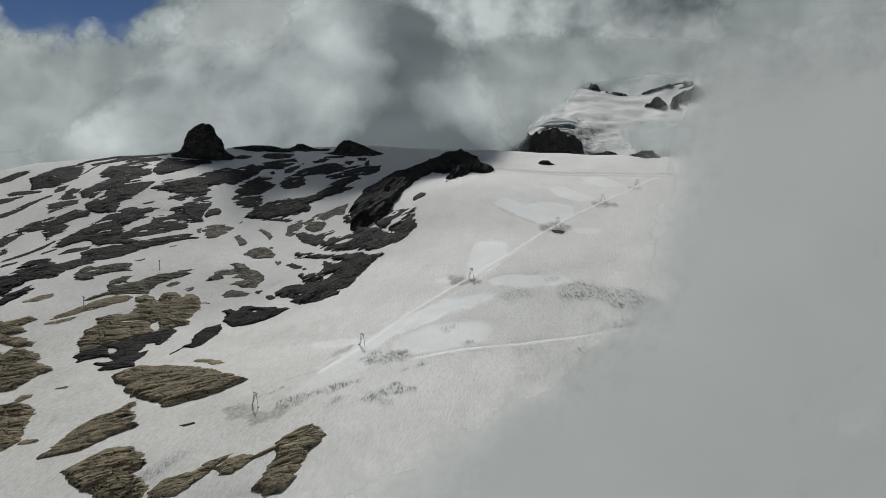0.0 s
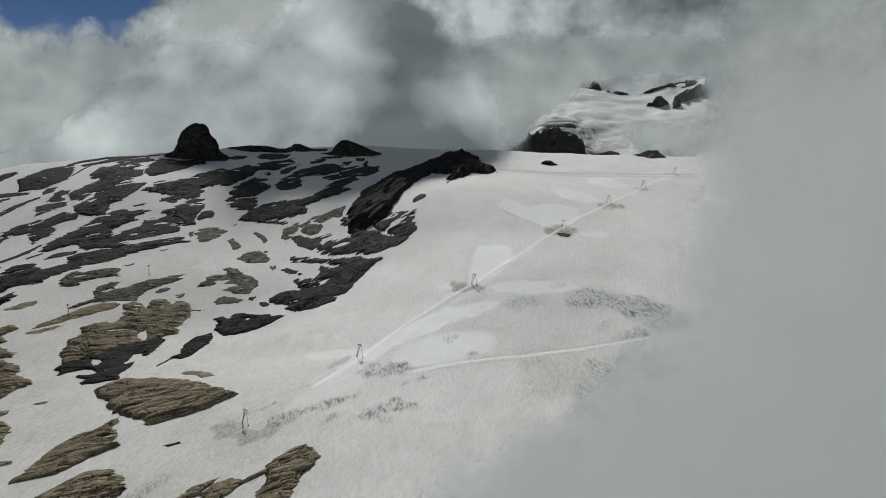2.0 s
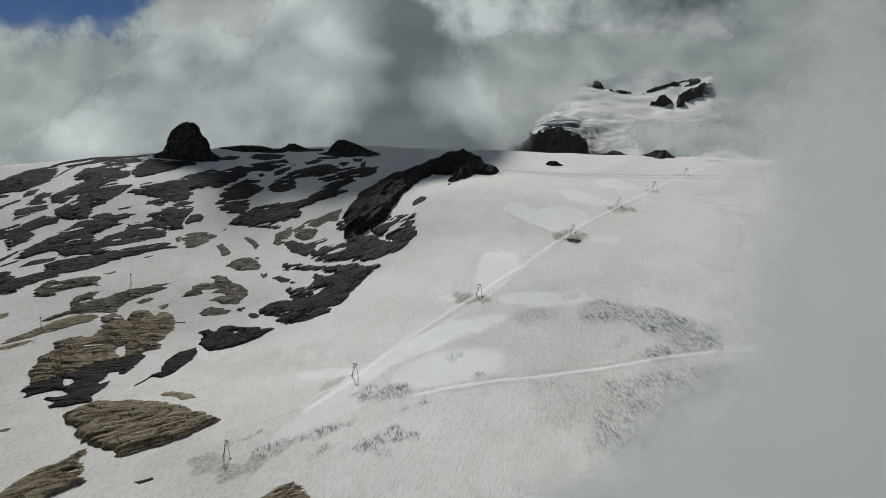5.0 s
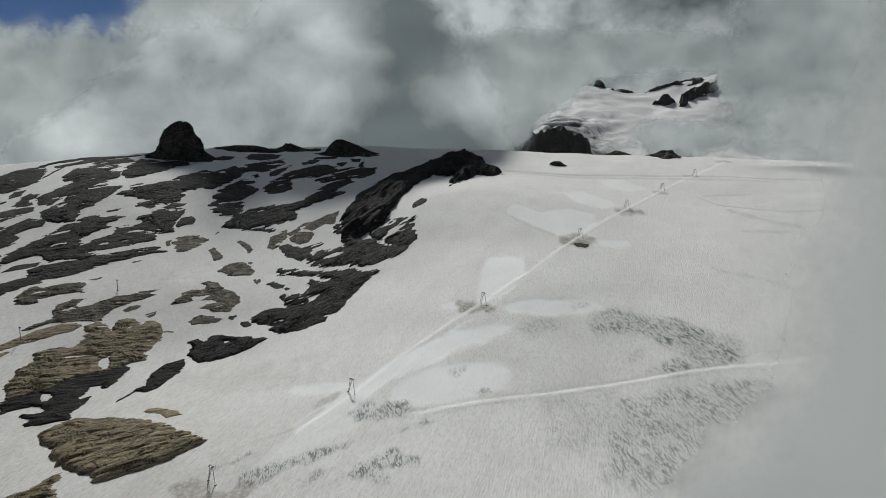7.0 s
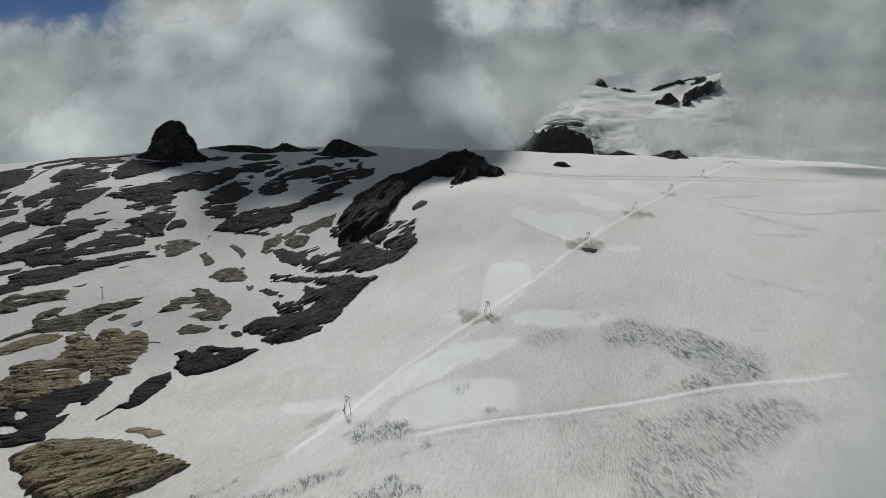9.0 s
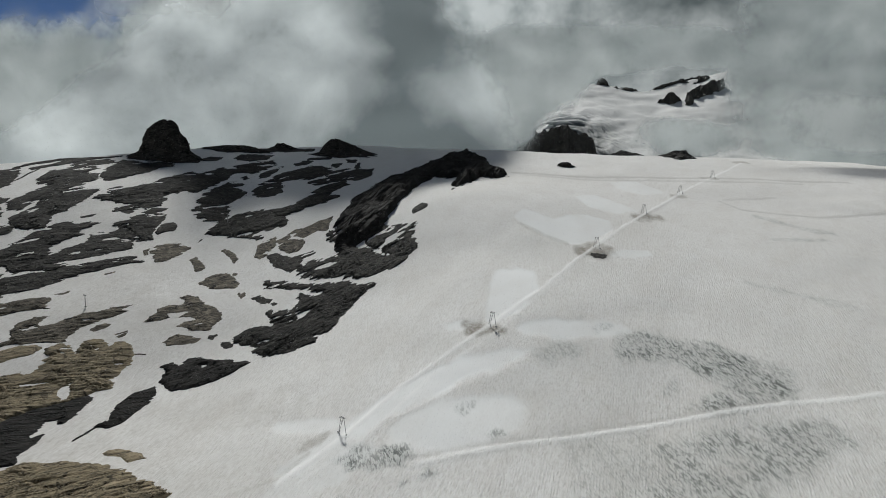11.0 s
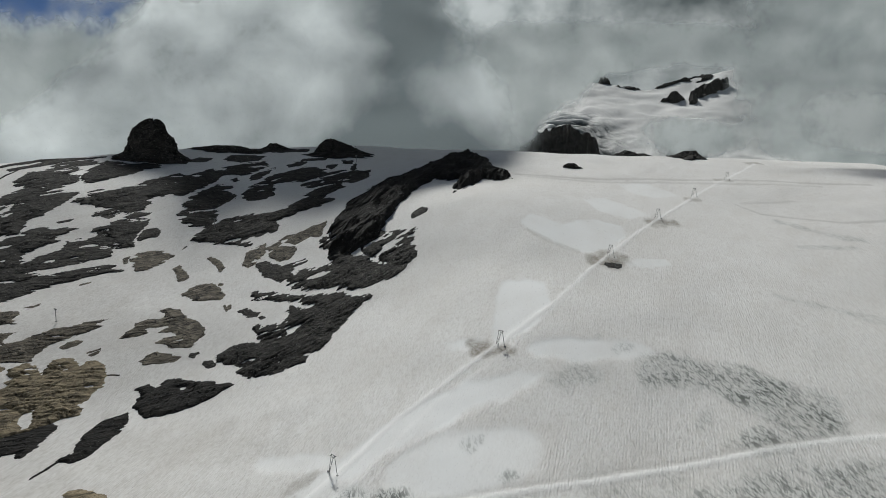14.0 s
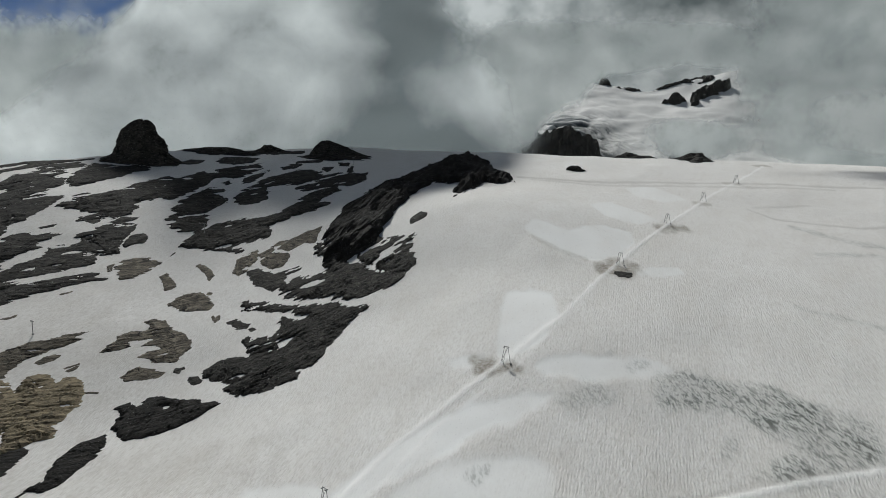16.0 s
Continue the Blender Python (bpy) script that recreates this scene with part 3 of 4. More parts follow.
# slabs drawn by the line where they meet the snow
slab("dark", 3.0, 0.7, ((-143, 693), (-133, 697), (-116, 694), (-94, 695), (-103, 684), (-124, 688)))
slab("dark", 3.2, 0.7, ((-103, 676), (-91, 677), (-91, 666), (-99, 666)))
slab("dark", 2.3, 1, ((-206, 662), (-205, 675), (-191, 681), (-175, 680), (-176, 667), (-189, 656)))
slab("dark", 2.7, 0.8, ((-148, 656), (-143, 667), (-130, 667), (-134, 657), (-143, 651)))
slab("dark", 2.1, 0.8, ((-232, 652), (-228, 662), (-216, 663), (-217, 651), (-227, 645)))
slab("dark", 3.1, 0.6, ((-90, 648), (-90, 659), (-86, 660), (-85, 647)))
slab("dark", 3.0, 0.6, ((-110, 651), (-108, 657), (-104, 653), (-106, 647)))
slab("dark", 2.3, 1.5, ((-166, 610), (-169, 623), (-162, 638), (-155, 647), (-156, 632), (-161, 614)))
slab("dark", 2.6, 2, ((-157, 602), (-152, 625), (-141, 636), (-132, 647), (-120, 650), (-111, 645), (-109, 631), (-116, 623), (-121, 610), (-133, 611), (-148, 603)))
slab("dark", 1.6, 1, ((-335, 619), (-328, 626), (-311, 637), (-296, 622), (-310, 614), (-327, 611)))
slab("dark", 2.8, 2, ((-122, 601), (-122, 616), (-113, 630), (-96, 643), (-73, 646), (-70, 629), (-81, 613), (-91, 609), (-105, 601), (-115, 595)), gaps=(((-107, 604), (-107, 618), (-103, 607)),))
slab("dark", 2.2, 0.6, ((-181, 607), (-178, 614), (-174, 608), (-176, 602)))
slab("dark", 1.9, 2, ((-283, 574), (-293, 608), (-296, 632), (-276, 624), (-268, 631), (-255, 633), (-245, 621), (-253, 610), (-255, 595), (-263, 575), (-271, 566)))
slab("dark", 2.2, 1.5, ((-161, 577), (-158, 597), (-145, 601), (-137, 577), (-145, 570), (-153, 566)))
slab("dark", 2.1, 2.5, ((-265, 534), (-254, 540), (-263, 548), (-249, 554), (-238, 565), (-233, 584), (-223, 606), (-217, 602), (-216, 581), (-215, 603), (-207, 625), (-196, 640), (-181, 654), (-168, 663), (-164, 646), (-177, 623), (-191, 617), (-190, 598), (-194, 583), (-200, 566), (-211, 561), (-220, 550), (-215, 536), (-221, 529), (-241, 520), (-233, 530), (-246, 532)), gaps=(((-207, 627), (-201, 640), (-191, 635), (-192, 628), (-201, 625)),))
slab("dark", 1.3, 2, ((-394, 578), (-391, 591), (-373, 605), (-365, 596), (-359, 580), (-356, 569), (-357, 561), (-363, 551), (-371, 546), (-380, 542), (-399, 567)))
slab("dark", 1.5, 2, ((-338, 578), (-341, 597), (-332, 608), (-322, 611), (-307, 609), (-301, 599), (-307, 589), (-288, 581), (-284, 567), (-290, 561), (-283, 547), (-298, 544), (-297, 535), (-310, 531), (-309, 517), (-318, 518), (-331, 536), (-327, 544), (-321, 555), (-314, 564), (-329, 570)))
slab("dark", 1.9, 2, ((-190, 534), (-189, 543), (-194, 551), (-192, 571), (-187, 589), (-174, 594), (-174, 581), (-165, 574), (-171, 553), (-171, 547), (-167, 539), (-165, 526), (-171, 523), (-177, 522), (-185, 526), (-183, 537)))
slab("dark", 1.3, 1, ((-356, 534), (-361, 549), (-354, 552), (-350, 541)))
slab("dark", 2.0, 3, ((-169, 505), (-169, 512), (-164, 526), (-157, 535), (-146, 540), (-130, 543), (-122, 550), (-116, 562), (-112, 573), (-108, 588), (-100, 599), (-90, 607), (-87, 597), (-96, 584), (-100, 574), (-89, 569), (-97, 555), (-110, 550), (-114, 542), (-124, 530), (-118, 522), (-119, 516), (-127, 514), (-136, 510), (-145, 508), (-130, 501), (-139, 501), (-156, 505)))
slab("dark", 1.3, 1, ((-347, 536), (-344, 545), (-336, 539), (-339, 532)))
slab("dark", 1.3, 1, ((-346, 528), (-338, 531), (-325, 519), (-332, 519)))
slab("dark", 1.4, 0.6, ((-237, 517), (-233, 522), (-228, 520), (-230, 516)))
slab("dark", 1.5, 0.6, ((-234, 516), (-232, 521), (-228, 520), (-230, 515)))
slab("dark", 1.3, 2, ((-304, 498), (-308, 505), (-305, 513), (-300, 521), (-303, 531), (-297, 539), (-287, 542), (-269, 546), (-269, 538), (-272, 525), (-274, 515), (-280, 506), (-276, 490), (-287, 490), (-298, 492)))
slab("tan", 1.9, 1.2, ((-107, 502), (-101, 513), (-93, 520), (-85, 524), (-85, 512), (-85, 504), (-92, 506), (-96, 501), (-100, 497)))
slab("dark", 1.5, 2, ((-232, 499), (-227, 508), (-223, 517), (-220, 527), (-210, 529), (-209, 523), (-205, 518), (-205, 507), (-205, 496), (-202, 489), (-216, 494), (-225, 498)))
slab("dark", 1.3, 1, ((-332, 492), (-345, 510), (-340, 513), (-330, 516), (-320, 515), (-318, 507), (-326, 499)))
slab("dark", 1.4, 0.6, ((-260, 506), (-255, 509), (-251, 511), (-252, 507), (-258, 504)))
slab("tan", 1.8, 0.6, ((-113, 503), (-109, 510), (-104, 511), (-106, 506)))
slab("dark", 1.6, 1.5, ((-203, 497), (-203, 508), (-197, 513), (-192, 509), (-192, 503), (-197, 501), (-200, 496)))
slab("tan", 1.7, 0.6, ((-117, 494), (-112, 500), (-109, 501), (-111, 496), (-115, 492)))
slab("tan", 1.8, 1.5, ((-114, 489), (-111, 496), (-100, 495), (-97, 491), (-99, 481), (-104, 480), (-111, 483)))
slab("tan", 1.7, 1.5, ((-127, 477), (-129, 487), (-128, 496), (-120, 501), (-118, 491), (-119, 482), (-123, 475)))
slab("dark", 1.3, 1.5, ((-321, 477), (-317, 487), (-312, 495), (-298, 491), (-294, 484), (-305, 479), (-313, 476)))
slab("tan", 1.7, 1.0, ((-152, 484), (-150, 486), (-142, 482), (-137, 474), (-138, 468), (-144, 477)))
slab("tan", 1.6, 1.2, ((-193, 471), (-194, 481), (-188, 487), (-180, 488), (-173, 484), (-176, 477), (-178, 469), (-184, 463), (-190, 467)))
slab("tan", 1.6, 0.6, ((-196, 467), (-199, 474), (-197, 477), (-194, 469)))
slab("dark", 1.7, 1.5, ((-119, 478), (-114, 480), (-102, 473), (-89, 478), (-87, 475), (-95, 471), (-92, 462), (-98, 457), (-106, 462), (-116, 472)))
slab("dark", 1.3, 2.2, ((-289, 434), (-292, 440), (-290, 448), (-286, 460), (-282, 469), (-280, 480), (-274, 487), (-271, 494), (-262, 498), (-254, 496), (-243, 498), (-249, 490), (-251, 485), (-245, 484), (-253, 476), (-258, 469), (-251, 456), (-257, 451), (-264, 444), (-272, 445), (-278, 440), (-283, 434)))
slab("dark", 1.8, 3, ((-83, 502), (-74, 499), (-60, 492), (-53, 492), (-42, 489), (-24, 485), (-26, 480), (-24, 472), (-20, 459), (-23, 454), (-31, 451), (-26, 447), (-30, 443), (-40, 440), (-46, 437), (-52, 437), (-59, 443), (-68, 445), (-83, 447), (-92, 453), (-93, 461), (-86, 464), (-78, 463), (-69, 466), (-70, 471), (-74, 481), (-81, 490)), gaps=(((-61, 476), (-61, 483), (-56, 482), (-52, 474), (-39, 461), (-35, 455), (-41, 455), (-47, 462), (-49, 466), (-59, 471)),))
slab("tan", 1.6, 1.0, ((-167, 470), (-165, 474), (-159, 468), (-154, 462), (-155, 459), (-158, 457), (-162, 464)))
slab("dark", 1.4, 2.2, ((-264, 438), (-267, 446), (-262, 451), (-252, 457), (-244, 467), (-237, 475), (-238, 484), (-229, 491), (-225, 496), (-216, 494), (-205, 493), (-202, 488), (-212, 484), (-208, 476), (-212, 471), (-221, 461), (-231, 455), (-241, 452), (-243, 447), (-234, 446), (-237, 440), (-250, 438), (-258, 435)), gaps=(((-253, 460), (-250, 465), (-245, 466), (-247, 462), (-250, 457)),))
slab("dark", 1.3, 1.5, ((-304, 445), (-322, 469), (-317, 472), (-308, 474), (-302, 468), (-300, 458), (-303, 452)))
slab("tan", 1.7, 1.4, ((-151, 444), (-147, 453), (-142, 456), (-133, 453), (-127, 445), (-128, 440), (-139, 440), (-146, 441)))
slab("tan", 1.7, 0.6, ((-122, 434), (-120, 436), (-118, 432), (-119, 430)))
slab("dark", 1.3, 2, ((-268, 404), (-263, 409), (-258, 413), (-259, 419), (-264, 422), (-259, 429), (-248, 435), (-238, 438), (-231, 446), (-227, 448), (-220, 454), (-208, 462), (-200, 464), (-200, 461), (-193, 460), (-199, 457), (-207, 451), (-212, 445), (-220, 437), (-224, 430), (-230, 421), (-239, 414), (-247, 411), (-245, 407), (-252, 403), (-256, 396), (-261, 395), (-266, 390), (-273, 399)))
slab("dark", 1.3, 1, ((-279, 420), (-276, 429), (-263, 434), (-262, 429), (-269, 424)))
slab("dark", 1.7, 0.8, ((-114, 429), (-110, 431), (-101, 426), (-102, 422), (-107, 423)))
slab("dark", 1.7, 0.5, ((-101, 421), (-99, 423), (-96, 421), (-98, 419)))
slab("tan", 1.4, 0.5, ((-219, 413), (-216, 416), (-214, 420), (-213, 417), (-215, 414)))
slab("tan", 1.5, 1.6, ((-162, 398), (-160, 405), (-158, 408), (-160, 411), (-156, 416), (-150, 418), (-149, 421), (-154, 426), (-151, 429), (-144, 428), (-138, 422), (-132, 419), (-126, 413), (-123, 407), (-125, 403), (-126, 397), (-132, 396), (-138, 397), (-144, 399), (-142, 403), (-137, 406), (-141, 409), (-146, 407), (-143, 413), (-152, 410), (-152, 406), (-155, 402)))
slab("dark", 1.8, 3, ((-111, 447), (-105, 445), (-87, 440), (-77, 436), (-71, 437), (-58, 435), (-56, 432), (-42, 425), (-46, 420), (-51, 411), (-52, 404), (-56, 398), (-57, 389), (-60, 382), (-66, 382), (-64, 375), (-72, 374), (-79, 370), (-89, 372), (-96, 376), (-96, 381), (-105, 385), (-111, 389), (-108, 395), (-103, 399), (-92, 398), (-91, 400), (-96, 406), (-100, 414), (-97, 410), (-92, 413), (-86, 412), (-84, 419), (-85, 428), (-75, 425), (-70, 426), (-74, 431), (-83, 435), (-95, 437), (-109, 441)), gaps=(((-88, 401), (-81, 404), (-82, 410), (-75, 412), (-76, 404), (-81, 401)),))
slab("tan", 1.3, 2, ((-242, 382), (-247, 388), (-248, 394), (-248, 400), (-245, 403), (-239, 401), (-234, 405), (-226, 408), (-219, 410), (-217, 407), (-218, 402), (-213, 399), (-219, 397), (-226, 394), (-231, 390), (-235, 388), (-232, 385), (-236, 382)))
slab("dark", 1.5, 0.5, ((-123, 393), (-121, 395), (-120, 393), (-122, 392)))
slab("tan", 1.4, 0.8, ((-184, 386), (-182, 390), (-179, 393), (-176, 393), (-177, 389), (-181, 385)))
slab("tan", 1.4, 1.3, ((-145, 385), (-144, 390), (-141, 393), (-135, 392), (-128, 390), (-130, 387), (-135, 385), (-142, 383)))
slab("dark", 1.5, 0.6, ((-117, 388), (-112, 388), (-109, 385), (-112, 384)))
slab("tan", 1.4, 0.5, ((-169, 384), (-167, 387), (-165, 389), (-165, 386), (-167, 383)))
slab("tan", 1.3, 2, ((-222, 358), (-219, 364), (-214, 370), (-215, 374), (-219, 377), (-219, 383), (-215, 390), (-209, 392), (-210, 386), (-207, 383), (-202, 387), (-199, 393), (-194, 399), (-187, 403), (-181, 408), (-175, 411), (-178, 407), (-174, 406), (-181, 396), (-187, 391), (-189, 386), (-191, 379), (-189, 375), (-194, 373), (-203, 370), (-213, 365), (-218, 359)), gaps=(((-212, 381), (-210, 383), (-208, 382), (-209, 380)),))
slab("black", 1.6, 3, ((-137, 367), (-134, 370), (-130, 369), (-127, 374), (-122, 375), (-113, 373), (-103, 369), (-94, 366), (-98, 362), (-103, 356), (-109, 352), (-116, 349), (-123, 348), (-128, 350), (-133, 355), (-134, 362)), gaps=(((-120, 368), (-118, 369), (-115, 368), (-117, 367)),))
slab("tan", 1.3, 1.5, ((-224, 344), (-221, 350), (-215, 359), (-208, 366), (-200, 369), (-196, 368), (-197, 362), (-203, 357), (-209, 351), (-215, 347), (-218, 342), (-221, 339), (-227, 334), (-229, 337)))
slab("tan", 1.3, 3.5, ((-195, 368), (-191, 373), (-185, 372), (-179, 367), (-182, 375), (-178, 380), (-173, 380), (-168, 376), (-166, 381), (-161, 380), (-158, 377), (-154, 373), (-152, 366), (-153, 360), (-154, 353), (-151, 347), (-156, 343), (-159, 339), (-163, 333), (-168, 329), (-172, 325), (-175, 321), (-177, 317), (-179, 312), (-183, 310), (-185, 305), (-190, 303), (-194, 306), (-199, 312), (-200, 320), (-202, 325), (-200, 334), (-204, 340), (-200, 345), (-195, 349), (-193, 347), (-190, 349), (-189, 355), (-190, 363)), gaps=(((-169, 346), (-172, 343), (-171, 338), (-166, 334), (-164, 335), (-166, 341)),))
slab("black", 1.5, 2.5, ((-141, 318), (-139, 323), (-141, 329), (-142, 336), (-140, 344), (-136, 348), (-133, 350), (-130, 346), (-130, 339), (-131, 330), (-132, 323), (-134, 319), (-136, 317)))
slab("black", 1.3, 1.4, ((-191.7, 299.5), (-188.2, 303.7), (-180.2, 314.7), (-173.0, 327.1), (-161.7, 336.6), (-157.6, 339.1), (-154.9, 337.4), (-153.9, 332.2), (-154.5, 323.5), (-154.7, 317.6), (-157.0, 316.8), (-158.1, 320.7), (-161.9, 318.3), (-162.0, 311.7), (-160.8, 305.2), (-158.8, 309.2), (-157.0, 310.3), (-156.5, 302.7), (-156.9, 293.9), (-154.7, 289.4), (-160.9, 285.6), (-169.4, 282.4), (-171.4, 283.7), (-171.0, 288.3), (-176.2, 290.6), (-176.1, 292.7), (-172.5, 292.0), (-169.4, 295.1), (-172.2, 297.8), (-177.7, 297.9), (-181.4, 295.7), (-185.4, 291.0)), gaps=(((-178.1, 305.3), (-178.7, 308.3), (-175.9, 309.0), (-173.4, 307.3), (-172.6, 303.2), (-175.4, 302.5)), ((-168.8, 346.2), (-172.3, 342.8), (-170.7, 337.8), (-165.6, 333.7), (-163.8, 335.5), (-166.4, 341.1))))
slab("tan", 1.5, 0.8, ((-127.3, 297.5), (-126.3, 299.9), (-122.2, 300.3), (-115.9, 298.3), (-111.3, 296.4), (-107.6, 292.9), (-110.8, 291.8), (-113.7, 290.3), (-118.6, 295.0), (-125.7, 296.5)))
slab("tan", 1.6, 3.2, ((-158.9, 277.2), (-157.5, 284.5), (-152.1, 290.1), (-138.9, 292.3), (-125.4, 290.8), (-113.2, 285.5), (-98.4, 275.8), (-88.0, 269.1), (-90.3, 264.6), (-96.7, 257.6), (-104.4, 251.9), (-111.5, 248.3), (-116.8, 246.5), (-126.1, 250.2), (-138.1, 256.3), (-145.9, 263.5), (-146.5, 267.0), (-153.4, 269.8)))
slab("tan", 1.3, 0.8, ((-193.0, 253.4), (-192.4, 258.8), (-187.4, 260.1), (-186.4, 256.8), (-189.5, 252.1)))
slab("tan", 1.3, 2.5, ((-194.2, 250.8), (-190.5, 252.7), (-177.1, 245.4), (-175.0, 240.6), (-171.6, 231.7), (-166.9, 221.9), (-168.6, 216.6), (-175.1, 213.6), (-202.9, 248.9)))
slab("tan", 1.3, 2.5, ((-151.3, 210.1), (-150.8, 214.9), (-150.0, 222.1), (-148.6, 232.4), (-144.9, 238.0), (-139.4, 243.1), (-137.2, 247.8), (-133.8, 251.9), (-131.9, 247.3), (-132.0, 243.9), (-126.2, 238.3), (-126.2, 234.3), (-121.9, 231.8), (-125.8, 227.2), (-129.7, 223.9), (-133.3, 218.6), (-137.2, 214.2), (-143.5, 212.1)))
slab("dark", 1.4, 0.7, ((-104.2, 229.8), (-98.4, 232.4), (-96.9, 231.2), (-101.4, 228.7)))
slab("tan", 1.3, 3, ((-220.2, 261.0), (-249.4, 297.4), (-228.5, 296.9), (-228.0, 302.3), (-222.7, 303.1), (-211.7, 298.0), (-206.4, 292.5), (-206.5, 288.4), (-198.1, 286.5), (-192.1, 282.1), (-197.1, 278.9), (-197.6, 273.6), (-199.4, 268.6), (-201.4, 264.0), (-202.7, 262.2)))
slab("tan", 1.4, 2, ((-255.9, 305.4), (-277, 332), (-251.8, 328.5), (-245, 333), (-241, 336), (-235, 333), (-239.5, 324.7), (-233.0, 320.0), (-235.7, 315.1), (-227.7, 312.4), (-221.6, 310.2), (-220.4, 306.3), (-226.2, 303.9), (-235.7, 306.6)))
slab("tan", 1.3, 2.5, ((-136.0, 201.6), (-131.2, 208.1), (-126.0, 214.8), (-121.3, 216.6), (-111.3, 212.9), (-105.2, 204.6), (-107.6, 201.6), (-105.1, 196.8), (-98.0, 192.1), (-97.4, 186.2), (-111.2, 185.3), (-126.8, 194.0)))
slab("tan", 1.3, 1.5, ((-96.1, 188.4), (-93.5, 195.0), (-84.7, 198.8), (-79.6, 204.9), (-72.8, 208.3), (-75.4, 202.4), (-80.4, 193.8), (-85.0, 185.5), (-93.0, 185.4)))
slab("tan", 1.3, 1.5, ((-76.0, 199.6), (-74.0, 204.5), (-68.5, 207.6), (-63.8, 206.6), (-56.6, 212.0), (-56.3, 210.2), (-62.2, 205.1), (-66.0, 200.2), (-68.8, 196.3), (-73.4, 196.1)))
slab("tan", 1.3, 2.5, ((-58.6, 187.9), (-56.6, 197.5), (-54.4, 204.4), (-57.2, 211.7), (-55.8, 216.8), (-50.4, 222.6), (-45.1, 224.8), (-38.3, 218.3), (-39.0, 213.1), (-43.0, 206.8), (-44.4, 199.2), (-44.5, 191.8), (-47.0, 186.3), (-52.7, 185.2)))
slab("dark", 2.6, 1.5, ((-364, 606), (-352, 616), (-341, 636), (-303, 646), (-328, 629), (-346, 612), (-357, 602)))


# ---- skyline crags ----
def crag(name, label, x, y, base_z, profile, seed, rough=0.2, squash=0.8):
    """A rock tower lofted from rings: profile rows of height, centre offset in x, half width."""
    rows = np.array([(-9, profile[0][1], profile[0][2] * 1.12)] + profile, float)
    n, m = 84, 60
    top = rows[-1, 0]
    hs = np.linspace(-9, top, m)
    cx, hw = np.interp(hs, rows[:, 0], rows[:, 1]), np.interp(hs, rows[:, 0], rows[:, 2])
    ang = np.linspace(0, 2 * math.pi, n + 1)
    A, Hh = np.meshgrid(ang, hs)
    C, W = np.repeat(cx[:, None], n + 1, 1), np.repeat(hw[:, None], n + 1, 1)
    px, py = np.cos(A), np.sin(A)
    q = Hh / top
    blocks = np.floor(4 * fbm(px * 3 + 9 * seed, py * 3 + q * 5, 3, seed)) / 4
    R = 1 + rough * (0.7 * fbm(px * 2.2 + 9 * seed, py * 2.2 + q * 4.5, 4, seed) + 0.5 * blocks + 0.6 * fbm(px * 8 + q * 3, py * 8 + q * 16, 3, seed + 7))
    R[:, -1] = R[:, 0]
    Z = base_z + Hh + 0.09 * top * fbm(px * 3 + 5, py * 3 + q, 4, seed + 3) * smooth(0, 0.4 * top, Hh)
    Z[:, -1] = Z[:, 0]
    X, Y = x + C + W * R * px, y + squash * W * R * py
    X, Y = np.vstack([X, X[-1:] * 0 + X[-1].mean()]), np.vstack([Y, Y[-1:] * 0 + Y[-1].mean()])
    Z = np.vstack([Z, Z[-1:] * 0 + Z[-1].mean()])
    me, _ = grid_mesh(name, X, Y, Z, None, True)
    me.materials.append(DARK)
    tagged(new(name, me), label, "rock", "crags on the skyline")


crag("rock_tower", "tall blunt dark rock tower on the snowy ridge", -264, 648, 199,
     [(0, -5, 42), (5, -5, 35), (8, -3, 28), (10, -1, 24), (13, -0.5, 22.5), (16.5, -1.0, 21.5), (17.5, -1.5, 20), (23, -2.2, 18.5), (24.2, -1.6, 16.8), (29, -1.8, 15.2), (30, -1, 13.6), (33.5, 0, 11.5), (36, 1.5, 8), (37.6, 2.2, 4)], 3, 0.22, 0.4)
crag("rock_knoll", "low dark rock knoll on the ridge beside a lift mast", -112, 700, 203,
     [(0, 4, 46), (6, 4, 36), (9, 4, 28), (13, 0, 20), (16, -2, 15), (19, -4, 9), (21.5, -6, 4)], 5, 0.2, 0.4)
crag("rock_knoll", "small dark rock hump on the ridge", -172, 706, 206,
     [(0, 0, 44), (5, 0, 28), (8, -1, 15), (11, -1, 8), (14, -2, 3)], 8, 0.24, 0.35)
crag("rock_knoll", "flat dark rock rise on the ridge", -222, 695, 205,
     [(0, 0, 52), (4, 0, 44), (7, 0, 36), (10, 2, 24), (12, 5, 9)], 11, 0.24, 0.3)
crag("boulder", "lone grey boulder on the open snow", 109, 672, 200,
     [(0, 0, 8), (2, 0, 7.5), (4, -1, 5.5), (5.4, -1, 2.5)], 13, 0.3)
crag("rock_knoll", "pale grey rock hummock beyond the snow ridge", 5, 742, 203,
     [(0, 0, 62), (4, 0, 46), (8, 4, 26), (11, 8, 8)], 15, 0.24)
crag("rock_knoll", "dark rock hummock at the far snow edge", 232, 740, 206,
     [(0, 0, 40), (5, 2, 26), (10, 6, 12), (14, 9, 5)], 17, 0.26)
crag("rock_knoll", "low dark rock rib at the far snow edge", 180, 748, 208,
     [(0, 0, 46), (3, 3, 32), (6, 8, 18), (9, 10, 6)], 19, 0.26, 0.4)


